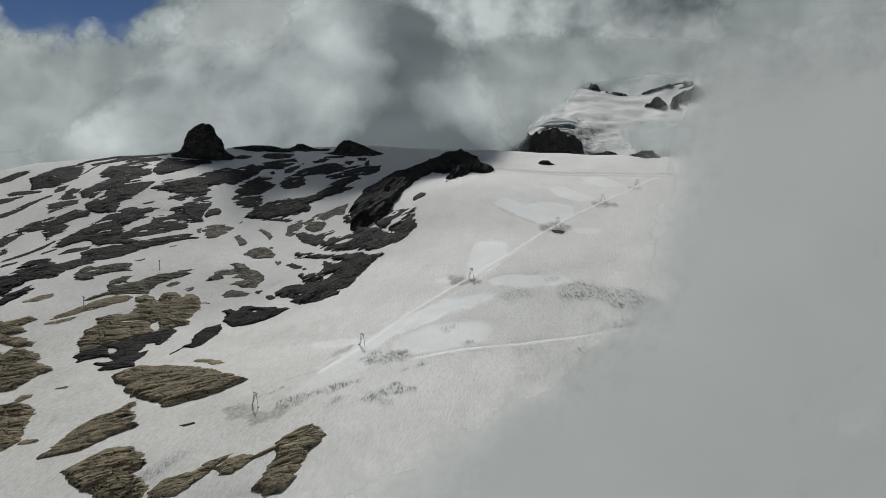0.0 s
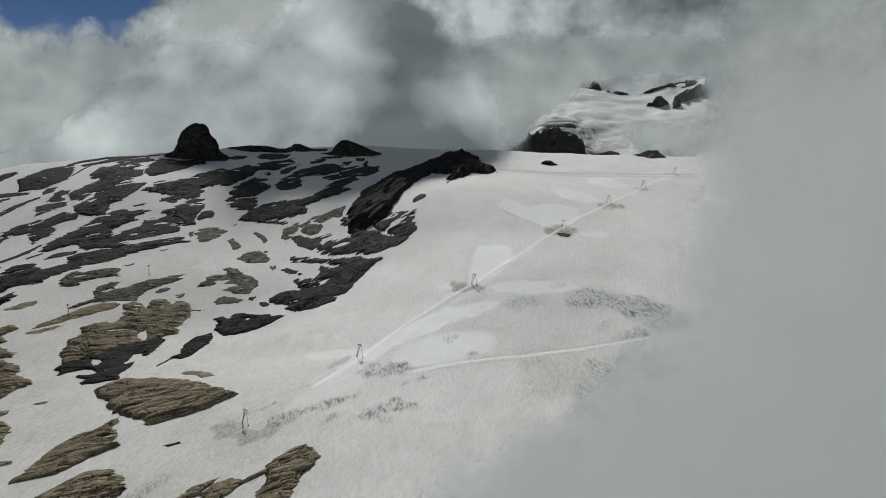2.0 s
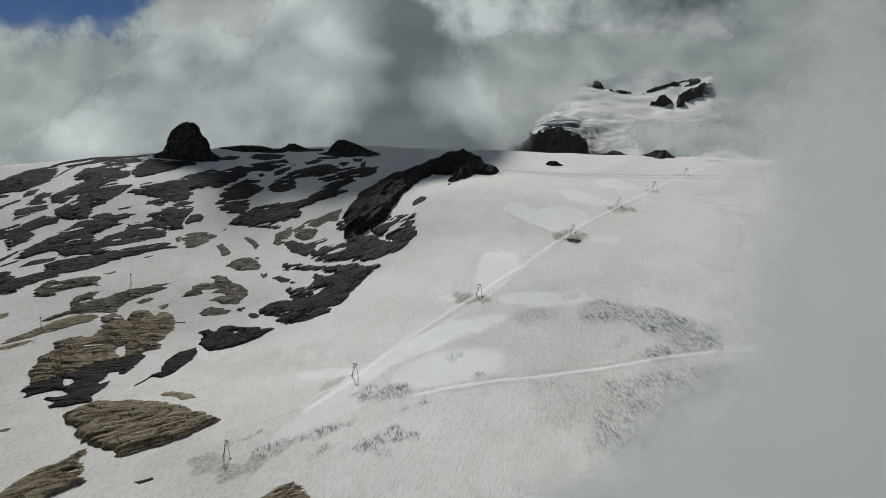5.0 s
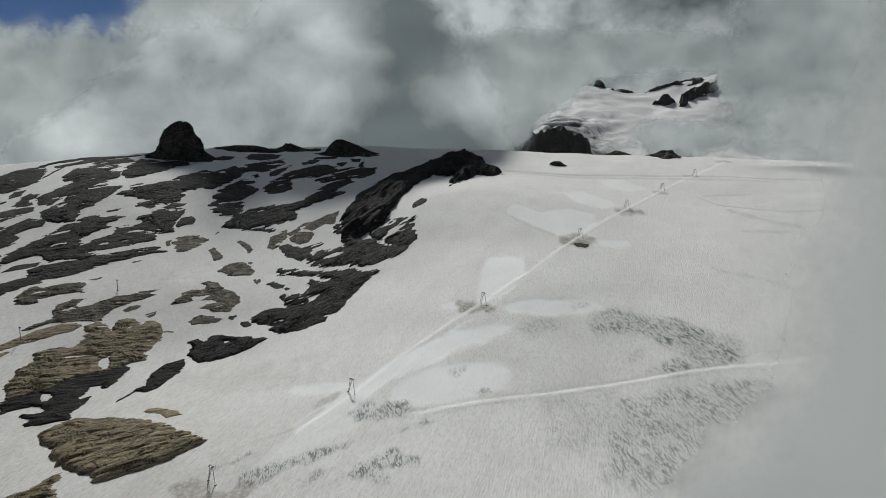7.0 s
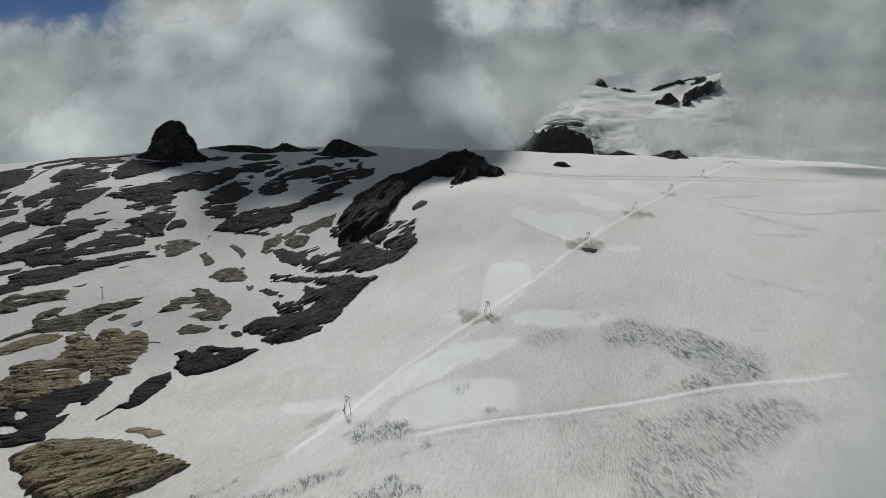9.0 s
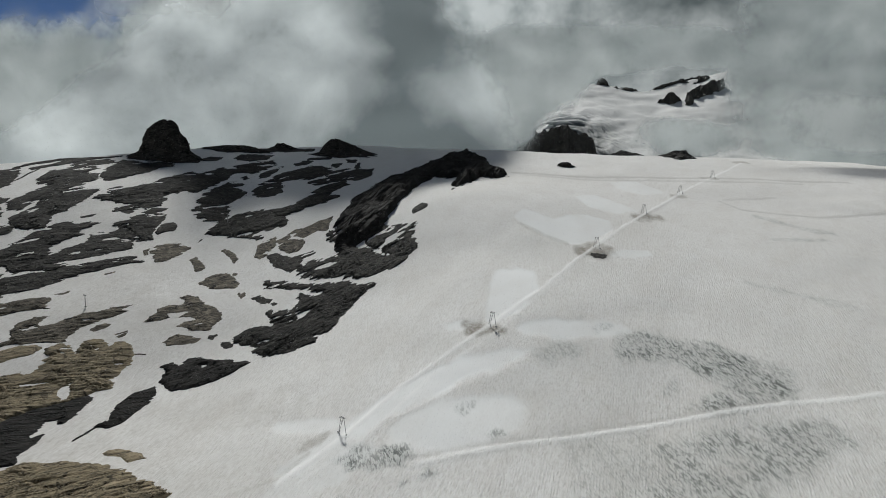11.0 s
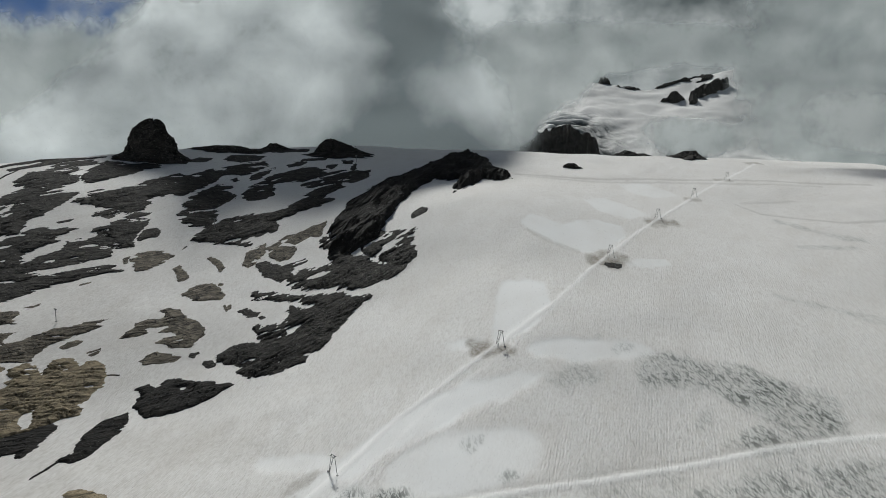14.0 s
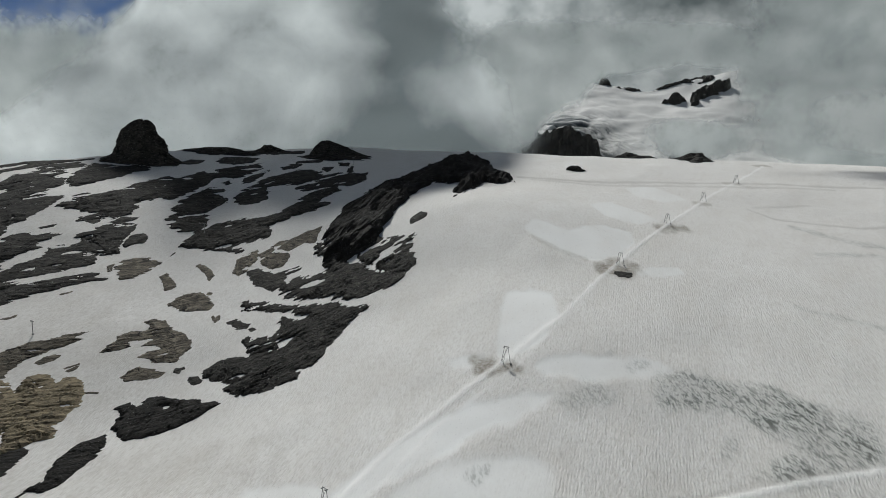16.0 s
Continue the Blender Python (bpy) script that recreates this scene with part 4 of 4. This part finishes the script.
# ---- far glacier ----
def ice_material():
    m, nt, b = material("glacier_ice")
    n = noise_at(nt, 0.012, 5, (1.0, 0.5, 1.0), 15)
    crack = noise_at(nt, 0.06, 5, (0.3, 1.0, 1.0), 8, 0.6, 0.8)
    fall, dusk = attribute(nt, "fall"), attribute(nt, "shade_dark_ice")
    col = mixed(nt, ramp(nt, n, (0.3, 0.0), (0.7, 1.0)), (0.50, 0.505, 0.50), (0.66, 0.655, 0.645))
    # shade inside cracks and crevasses put into the colour, along with dark steep ice
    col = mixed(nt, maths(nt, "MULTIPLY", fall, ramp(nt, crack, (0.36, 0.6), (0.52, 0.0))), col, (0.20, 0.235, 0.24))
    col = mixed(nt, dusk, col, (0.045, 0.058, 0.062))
    nt.links.new(col, b.inputs["Base Color"])
    b.inputs["Roughness"].default_value = 0.7
    bumped(nt, b, maths(nt, "MULTIPLY", crack, fall), 0.7, 4.0)
    return m


def far_z(x, y):
    z = 190 + 0.37 * np.clip(y - 1060, 0, 440) + 0.5 * np.clip(y - 1500, 0, 90) - 0.4 * np.clip(y - 1640, 0, 900)
    z = z + 35 * smooth(420, 700, x) * smooth(1300, 1500, y) - 160 * smooth(140, -120, x)
    return z + 14 * fbm(x / 160, y / 160, 4, 61) + 3 * fbm(x / 40, y / 40, 3, 63)


def build_far():
    X, Y = np.meshgrid(np.concatenate([np.arange(-500, 120, 8.0), np.arange(120, 340, 2.2), np.arange(340, 1500, 8.0)]), np.concatenate([np.arange(1020, 1130, 5.0), np.arange(1130, 1420, 2.0), np.arange(1420, 2000, 5.0)]))
    Z = far_z(X, Y)
    middle = 232 + 0.12 * (Y - 1300)
    fall = np.exp(-(np.abs(X - middle) / 76) ** 3.5) * smooth(1120, 1150, Y) * smooth(1415, 1340, Y)
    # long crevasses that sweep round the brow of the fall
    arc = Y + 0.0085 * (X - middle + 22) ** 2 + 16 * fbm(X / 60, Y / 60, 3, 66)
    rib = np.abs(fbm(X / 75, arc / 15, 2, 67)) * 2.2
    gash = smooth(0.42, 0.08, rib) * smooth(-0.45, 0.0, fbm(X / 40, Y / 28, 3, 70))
    # steep right part of the fall, coloured darker with streaks
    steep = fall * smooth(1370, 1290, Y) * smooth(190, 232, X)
    Z = Z - fall * (4 * gash - 3 * fbm(X / 26, arc / 8, 3, 68)) - 9 * fall * smooth(1330, 1230, Y) - 16 * fall * smooth(1215, 1165, Y)
    me, used = grid_mesh("far_glacier", X, Y, Z)
    # gashes darkened for the shade in them; the steep face darkened and streaked
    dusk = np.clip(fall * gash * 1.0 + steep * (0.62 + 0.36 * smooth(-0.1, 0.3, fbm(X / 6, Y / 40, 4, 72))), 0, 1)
    for name, v in (("fall", fall), ("shade_dark_ice", dusk)):
        me.attributes.new(name, "FLOAT", "POINT").data.foreach_set("value", v.ravel()[used].astype(np.float32))
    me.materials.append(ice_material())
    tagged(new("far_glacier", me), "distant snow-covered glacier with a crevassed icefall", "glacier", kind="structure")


build_far()


def cliff(label, rise, k, *spines, snowy=False):
    pts = [p for s in spines for p in s]
    pad = 30
    X, Y = np.meshgrid(np.arange(min(p[0] - p[2] for p in pts) - pad, max(p[0] + p[2] for p in pts) + pad, 3.0),
                       np.arange(min(p[1] - p[2] * k for p in pts) - pad, max(p[1] + p[2] * k for p in pts) + pad, 3.0))
    d = spine_distance(X, Y, k, spines) + 9 * fbm(X / 40, Y / 40, 4, 71) + 9 * fbm(X / 14, Y / 14, 4, 73)
    if snowy:
        # snow lodged on its ledges
        d = np.maximum(d, 40 * (fbm(X / 34 + Y / 60, Y / 22, 4, 95) - 0.10))
    inside = -d
    crack = np.abs(fbm(X / 26, Y / 15, 4, 83))
    H = np.where(inside > 0, rise * (1 - np.exp(-inside / 6)) * (1 + 0.6 * fbm(X / 16, Y / 16, 4, 79) - 0.9 * smooth(0.12, 0, crack)), np.maximum(inside, -6))
    Z = far_z(X, Y) + H
    ok = inside > -4
    me, _ = grid_mesh("rock_cliff", X, Y, Z, ok[:-1, :-1] | ok[1:, 1:], True)
    me.materials.append(DARK)
    tagged(new("rock_cliff", me), label, "cliff", "cliffs round the far glacier")


cliff("black rock cliff below the distant icefall", 37, 1.0, ((104, 1188, 9), (124, 1186, 15), (148, 1182, 22), (176, 1182, 22), (204, 1180, 18), (226, 1178, 12), (240, 1172, 7)))
cliff("grey rock foot below the distant icefall", 8, 1.0, ((276, 1160, 7), (292, 1162, 8), (308, 1160, 5)))
cliff("low grey rock rise at the edge of the far snow", 8, 1.0, ((318, 1150, 5), (336, 1152, 8), (356, 1156, 6)))
cliff("arched grey rock rise at the edge of the far snow", 15, 1.0, ((360, 1158, 5), (378, 1166, 8), (398, 1172, 10), (416, 1166, 8), (428, 1156, 4)))
cliff("black rock step beside the distant icefall", 9, 1.0, ((72, 1180, 7), (92, 1184, 9), (108, 1188, 6)))
cliff("dark rock block under the summit snow", 17, 0.8, ((452, 1478, 8), (474, 1470, 15), (496, 1472, 12)))
cliff("dark snow-streaked summit cliff above the glacier", 24, 1.0, ((508, 1450, 9), (518, 1475, 15), (540, 1500, 19), (572, 1508, 20), (600, 1510, 14)), snowy=True)
cliff("dark rock rib above the glacier basin", 7, 0.6, ((380, 1580, 4), (412, 1586, 7), (446, 1592, 8), (490, 1594, 10), (535, 1590, 16), (580, 1580, 22)), snowy=True)
cliff("lone dark rock tooth above the glacier basin", 20, 0.8, ((346, 1598, 8), (360, 1602, 8)))


# ---- lift ----
def part(name, bm, mat, parent, label=""):
    me = bpy.data.meshes.new(name)
    bm.to_mesh(me)
    bm.free()
    me.materials.append(mat)
    ob = new(name, me)
    ob.parent = parent
    if label:
        tagged(ob, label)
    return ob


def tube(points, radius, sides=8):
    """A round bar along points."""
    bm = bmesh.new()
    for a, b in zip(points, points[1:]):
        a, b = Vector(a), Vector(b)
        m = Matrix.Translation((a + b) / 2) @ (b - a).to_track_quat("Z", "Y").to_matrix().to_4x4()
        bmesh.ops.create_cone(bm, cap_ends=True, segments=sides, radius1=radius, radius2=radius, depth=(b - a).length, matrix=m)
    return bm


def block(sx, sy, sz, at=(0, 0, 0), bevel=0.02):
    bm = bmesh.new()
    bmesh.ops.create_cube(bm, size=1, matrix=Matrix.Translation(at) @ Matrix.Diagonal((sx, sy, sz, 1)))
    bmesh.ops.bevel(bm, geom=bm.edges[:], offset=bevel, segments=1, affect="EDGES")
    return bm


def wheel(at, r=0.28, w=0.1):
    bm = bmesh.new()
    m = Matrix.Translation(at) @ Matrix.Rotation(radians(90), 4, "X")
    bmesh.ops.create_cone(bm, cap_ends=True, segments=16, radius1=r, radius2=r, depth=w, matrix=m)
    return bm


def lift_pylon():
    """An A-shaped drag-lift pylon, 6.4 m high; its arm lies across the lift line (local y)."""
    p = new("lift_pylon")
    for s in (-1, 1):
        part("leg", tube([(0, s * 2.3, -0.6), (0, s * 0.75, 6.3)], 0.10), STEEL, p)
        part("footing", block(0.7, 0.7, 0.5, (0, s * 2.25, 0.05), 0.05), STEEL, p)
    part("strut", tube([(0.0, 2.25, -0.4), (0, -0.7, 6.25)], 0.075), STEEL, p)
    part("brace", tube([(-1.7, 0, -0.5), (0, 0.0, 6.2)], 0.07), STEEL, p)
    arm = part("crossarm", block(0.18, 2.0, 0.2, (0, 0, 6.35)), STEEL, p)
    for s in (-1, 1):
        part("sheave_bracket", block(1.1, 0.07, 0.12, (0, s * 0.9, 6.12)), STEEL, arm)
        for o in (-0.4, 0.4):
            part("sheave", wheel((o, s * 0.9, 5.98), 0.22), STEEL, arm)
    return tagged(p, "grey steel A-frame ski-lift pylon on the glacier", "lift pylon", "pylons of the drag lift")


PYLON = lift_pylon()
SPOTS = [(-75.1, 242.1), (-35.8, 293.2), (21.4, 352.3), (86.1, 435.8), (136.2, 513.7), (181.2, 570.6), (226.7, 620.7)]
for n, (x, y) in enumerate(SPOTS):
    a, b = SPOTS[max(n - 1, 0)], SPOTS[min(n + 1, len(SPOTS) - 1)]
    turn = math.degrees(math.atan2(b[1] - a[1], b[0] - a[0]))
    m = pose(x, y, float(ground_z(x, y)), 0, 0, turn)
    if n == 0:
        PYLON.matrix_basis = m
    else:
        copy_thing(PYLON, m)


def lift_mast():
    p = new("lift_mast")
    part("pole", tube([(0, 0, -0.5), (0, 0, 6.4)], 0.19), STEEL, p)
    arm = part("crossarm", block(0.26, 2.6, 0.28, (0, 0, 6.2)), STEEL, p)
    for s in (-1, 1):
        part("sheave", wheel((0, s * 0.95, 5.95), 0.24), STEEL, arm)
    part("footing", block(0.8, 0.8, 0.5, (0, 0, -0.1), 0.05), STEEL, p)
    return tagged(p, "slim grey steel T-shaped lift mast standing in snow", "lift mast", "masts of the old lift")


MAST = lift_mast()
MAST_SPOTS = [(-195.8, 403.3), (-217.2, 349.2), (-161, 520.8), (-92, 690), (-88, 672)]
for n, (x, y) in enumerate(MAST_SPOTS):
    m = pose(x, y, float(ground_z(x, y)) + (1.0 if n < 3 else 10 if n == 3 else 0), 0, 0, 60)
    if n == 0:
        MAST.matrix_basis = m
    else:
        copy_thing(MAST, m)


# ---- clouds ----
def billows(nt, scale, warp):
    """Rounded heaps: smooth cells of several sizes, bent by noise."""
    geo = nt.nodes.new("ShaderNodeNewGeometry")
    n = node(nt, "ShaderNodeTexNoise", [(geo.outputs["Position"], "Vector")], Scale=scale * 0.8, Detail=3.0)
    shift = nt.nodes.new("ShaderNodeVectorMath")
    shift.operation = "MULTIPLY_ADD"
    nt.links.new(n.outputs["Color"], shift.inputs[0])
    shift.inputs[1].default_value = (warp / scale,) * 3
    nt.links.new(geo.outputs["Position"], shift.inputs[2])
    v = nt.nodes.new("ShaderNodeTexVoronoi")
    v.feature, v.normalize = "SMOOTH_F1", True
    nt.links.new(shift.outputs[0], v.inputs["Vector"])
    for key, value in (("Scale", scale), ("Detail", 2.0), ("Roughness", 0.5), ("Smoothness", 1.0)):
        v.inputs[key].default_value = value
    return maths(nt, "SUBTRACT", 1.0, v.outputs["Distance"])


def cloud_backdrop():
    """A ring of cloud far behind everything, open above, thin where blue sky shows."""
    az = np.radians(np.linspace(-180, 180, 145))
    el = np.radians(np.linspace(-4, 34, 40))
    A, E = np.meshgrid(az, el)
    r = 4200
    me, _ = grid_mesh("backdrop", r * np.sin(A) * np.cos(E), r * np.cos(A) * np.cos(E), 190 + r * np.sin(E))
    m = bpy.data.materials.new("cloud_bank")
    m.use_nodes = True
    nt = m.node_tree
    nt.nodes.remove(nt.nodes["Principled BSDF"])
    big = noise_at(nt, 0.0010, 4, (1, 1, 1.2), 0, 0.5)
    heaps = billows(nt, 0.0017, 0.5)
    fine = noise_at(nt, 0.004, 6, (1, 1, 1.1), 0, 0.55)
    both = maths(nt, "ADD", maths(nt, "MULTIPLY", big, 0.50), maths(nt, "ADD", maths(nt, "MULTIPLY", heaps, 0.26), maths(nt, "MULTIPLY", fine, 0.28)))
    col = ramp(nt, both, (0.46, (0.095, 0.119, 0.127)), (0.53, (0.21, 0.245, 0.254)), (0.58, (0.42, 0.46, 0.467)), (0.645, (0.75, 0.785, 0.79)))
    geo = nt.nodes.new("ShaderNodeNewGeometry")
    sep = nt.nodes.new("ShaderNodeSeparateXYZ")
    nt.links.new(geo.outputs["Position"], sep.inputs[0])
    side = ramp(nt, maths(nt, "ADD", maths(nt, "DIVIDE", sep.outputs["X"], 6000.0), 0.5), (0.2, 1.14), (0.5, 1.0), (0.72, 0.60))
    em = nt.nodes.new("ShaderNodeEmission")
    nt.links.new(mixed(nt, 1.0, col, side, "MULTIPLY"), em.inputs[0])
    em.inputs[1].default_value = 0.74
    clear = nt.nodes.new("ShaderNodeBsdfTransparent")
    # the blue gap and the ragged upper rim
    gap = nt.nodes.new("ShaderNodeVectorMath")
    gap.operation = "DISTANCE"
    nt.links.new(geo.outputs["Position"], gap.inputs[0])
    ga, ge = radians(-33.0), radians(16.2)
    gap.inputs[1].default_value = (r * math.sin(ga) * math.cos(ge), r * math.cos(ga) * math.cos(ge), 190 + r * math.sin(ge))
    hole = maths(nt, "MULTIPLY", maths(nt, "SUBTRACT", 1.0, maths(nt, "DIVIDE", gap.outputs["Value"], 900.0)), 1.0, True)
    rim = maths(nt, "DIVIDE", maths(nt, "SUBTRACT", sep.outputs["Z"], 1750.0), 500.0, True)
    openness = maths(nt, "ADD", maths(nt, "MULTIPLY", hole, 0.45), rim)
    cover = maths(nt, "SUBTRACT", maths(nt, "ADD", both, 0.15), openness)
    cover = ramp(nt, cover, (0.49, 0.0), (0.55, 1.0))
    mix = nt.nodes.new("ShaderNodeMixShader")
    nt.links.new(cover, mix.inputs[0])
    nt.links.new(clear.outputs[0], mix.inputs[1])
    nt.links.new(em.outputs[0], mix.inputs[2])
    nt.links.new(mix.outputs[0], nt.nodes["Material Output"].inputs[0])
    me.materials.append(m)
    tagged(new("backdrop", me), "grey and white billowing cloud with a blue gap", "sky", kind="structure")


cloud_backdrop()


def vapour(name, thick, thin, glow, density, scale, lo, hi, ragged, fade=5.0):
    """Thin cloud: lets light through and scatters it to both sides; noise thins it, its own soft rim ends it."""
    m = bpy.data.materials.new(name)
    m.use_nodes = True
    nt = m.node_tree
    nt.nodes.remove(nt.nodes["Principled BSDF"])
    n = noise_at(nt, scale, 6, (1, 1, 1.1), 0, 0.5, 0.2)
    large = noise_at(nt, scale * 0.33, 3, (1, 1, 1.0), 0, 0.5)
    wisps = maths(nt, "MULTIPLY", maths(nt, "SUBTRACT", noise_at(nt, scale * 7, 6, (1, 1, 1), 0, 0.6), 0.5), 0.6)
    v = maths(nt, "ADD", maths(nt, "ADD", maths(nt, "MULTIPLY", maths(nt, "SUBTRACT", n, 0.5), ragged), wisps), attribute(nt, "cover"))
    alpha = maths(nt, "MULTIPLY", ramp(nt, v, (lo, 0.0), (hi, 1.0), ease=True), density)
    alpha = maths(nt, "MULTIPLY", alpha, maths(nt, "MULTIPLY", attribute(nt, "cover"), fade, True))
    alpha = maths(nt, "ADD", alpha, 0.004, True)
    heap = billows(nt, scale * 0.9, 0.5)
    mass = maths(nt, "ADD", maths(nt, "MULTIPLY", n, 0.42), maths(nt, "ADD", maths(nt, "MULTIPLY", large, 0.36), maths(nt, "MULTIPLY", heap, 0.24)))
    # shade of billows and of the core is put into the body colour
    body = ramp(nt, maths(nt, "SUBTRACT", mass, maths(nt, "MULTIPLY", attribute(nt, "depth"), 0.125)), (0.46, thick), (0.64, thin))
    d = nt.nodes.new("ShaderNodeBsdfDiffuse")
    t = nt.nodes.new("ShaderNodeBsdfTranslucent")
    nt.links.new(body, d.inputs[0])
    nt.links.new(mixed(nt, 1.0, body, glow, "MULTIPLY"), t.inputs[0])
    both = nt.nodes.new("ShaderNodeAddShader")
    nt.links.new(d.outputs[0], both.inputs[0])
    nt.links.new(t.outputs[0], both.inputs[1])
    clear = nt.nodes.new("ShaderNodeBsdfTransparent")
    mix = nt.nodes.new("ShaderNodeMixShader")
    nt.links.new(alpha, mix.inputs[0])
    nt.links.new(clear.outputs[0], mix.inputs[1])
    nt.links.new(both.outputs[0], mix.inputs[2])
    nt.links.new(mix.outputs[0], nt.nodes["Material Output"].inputs[0])
    return m


def cloud(name, label, mat, layers, shape, core=lambda x, z: 0 * x):
    """A cloud of billowed layers one behind another; shape(x, z) gives its cover, core(x, z) where its colour is
    darkened as the shaded heart, 0 to 1.
    """
    top = new(name)
    for n, (y, x0, x1, z0, z1, bend) in enumerate(layers):
        X, Zz = np.meshgrid(np.linspace(x0, x1, 200), np.linspace(z0, z1, 100))
        Y = y + bend * fbm(X / 120 + 3 * n, Zz / 90, 3, 90 + n)
        me, used = grid_mesh("cloud_layer", X, Y, Zz)
        me.attributes.new("cover", "FLOAT", "POINT").data.foreach_set("value", shape(X, Zz).ravel()[used].astype(np.float32))
        me.attributes.new("depth", "FLOAT", "POINT").data.foreach_set("value", core(X, Zz).ravel()[used].astype(np.float32))
        me.materials.append(mat)
        ob = new("cloud_layer", me)
        ob.parent = top
    return tagged(top, label, "cloud", kind="stuff")


def blob(x, z, cx, cz, rx, rz):
    """1 in the middle of an ellipse, 0 at its rim and beyond."""
    return np.clip(1 - ((x - cx) / rx) ** 2 - ((z - cz) / rz) ** 2, 0, 1)


# the cloud that leans on the ridge and shades it, with a gap of blue sky
RIDGE_CLOUD = vapour("ridge_cloud", (0.135, 0.154, 0.162), (0.56, 0.585, 0.59), (0.62, 0.63, 0.635), 0.96, 0.0075, 0.20, 0.80, 2.0, 1.5)


def ridge_shape(x, z):
    top = np.interp(x, [-540, -430, -320, -200, -120, -40, 20, 60, 150], [200, 280, 366, 414, 420, 394, 318, 240, 110])
    width = np.interp(x, [-120, 40], [32, 90])
    return smooth(-1.15, 0.85, (top - z + 30 * fbm(x / 60, z / 60, 4, 101)) / width)


cloud("ridge_cloud", "billowing grey and white cloud leaning on the ridge", RIDGE_CLOUD, [(780, -1300, 1100, 120, 900, 22)], ridge_shape,
      lambda x, z: np.exp(-((x + 60) / 95) ** 2) * 0.95 + 0.4 * smooth(300, 215, z) * np.exp(-((x + 90) / 170) ** 2))

# a nearer heap of the same cloud beside the blue gap
HEAP = vapour("cloud_heap", (0.22, 0.238, 0.243), (0.42, 0.438, 0.44), (0.66, 0.67, 0.67), 0.95, 0.016, 0.15, 0.95, 1.3, 1.4)


def heap_shape(x, z):
    left = x + 158 - 0.25 * (z - 280) + 14 * fbm(x / 18, z / 14, 4, 111)
    return smooth(-16, 16, left) * smooth(-60, -110, x + 10 * fbm(x / 30, z / 30, 3, 113)) * smooth(244, 284, z + 10 * fbm(x / 20, z / 20, 4, 115))


cloud("cloud_heap", "bright white cloud heap beside the blue gap", HEAP, [(365, -260, 20, 235, 420, 6)], heap_shape)

# the fog bank that the camera passes
FOG = vapour("fog", (0.295, 0.309, 0.309), (0.345, 0.358, 0.357), (0.68, 0.68, 0.68), 1.0, 0.011, 0.08, 0.80, 1.1, 1.7)


def fog_shape(x, z):
    edge = np.interp(z, [60, 101, 114, 124, 134, 143, 160, 178, 194, 300], [-22, -12, 1, 19, 39, 52, 63, 69, 72, 76])
    low = smooth(150, 120, z)
    return smooth(-22 - 16 * low, 26 + 34 * low, x - edge + 9 * fbm(x / 26, z / 26, 4, 103)) * smooth(520, 420, z) * (0.4 + 0.6 * smooth(245, 203, z))


cloud("fog_bank", "pale grey fog bank drifting over the snow", FOG, [(158, -420, 900, 10, 560, 4)], fog_shape)

# shreds of cloud before the far glacier
SHREDS = vapour("cloud_shreds", (0.17, 0.190, 0.196), (0.32, 0.340, 0.345), (0.75, 0.76, 0.75), 0.95, 0.012, 0.2, 0.95, 1.2, 1.6)


def shred_shape(x, z):
    right = 1.15 * smooth(370, 600, x + 0.3 * (z - 260) + 60 * fbm(x / 80, z / 60, 4, 105)) * smooth(180, 235, z)
    left = 1.35 * smooth(60, -60, x - 76 - 1.2 * (z - 215) + 45 * fbm(x / 60, z / 50, 4, 107)) * smooth(185, 225, z) * smooth(480, 340, z)
    roof = np.interp(x, [92, 148, 194, 230, 286, 350, 424, 490], [276, 298, 321, 338, 345, 352, 351, 341])
    top = smooth(-10, 26, z - roof + 14 * fbm(x / 36, z / 26, 4, 117)) * smooth(0, 90, x) * smooth(450, 405, z)
    brow = smooth(398, 465, x + 26 * fbm(x / 30, z / 24, 4, 119)) * smooth(285, 335, z) * smooth(450, 405, z)
    top = np.maximum(top, brow)
    low = 0.95 * blob(x, z, 375, 252, 140, 48)
    return np.maximum(np.maximum(right, left), np.maximum(low, top))


cloud("cloud_shreds", "torn white cloud hanging before the glacier", SHREDS, [(1090, -1000, 1900, 170, 900, 12)], shred_shape)


# thin mist over the far snow edge
MIST = vapour("mist", (0.26, 0.275, 0.278), (0.34, 0.355, 0.357), (0.72, 0.73, 0.73), 0.75, 0.02, 0.1, 1.0, 0.9, 1.4)
cloud("mist", "thin grey mist hanging over the far snow edge", MIST, [(700, -150, 900, 150, 330, 6)],
      lambda x, z: smooth(215, 400, x + 20 * fbm(x / 50, z / 30, 4, 109)) * smooth(-2, 26, z - ground_z(x, 700 + 0 * x)) * smooth(310, 250, z))
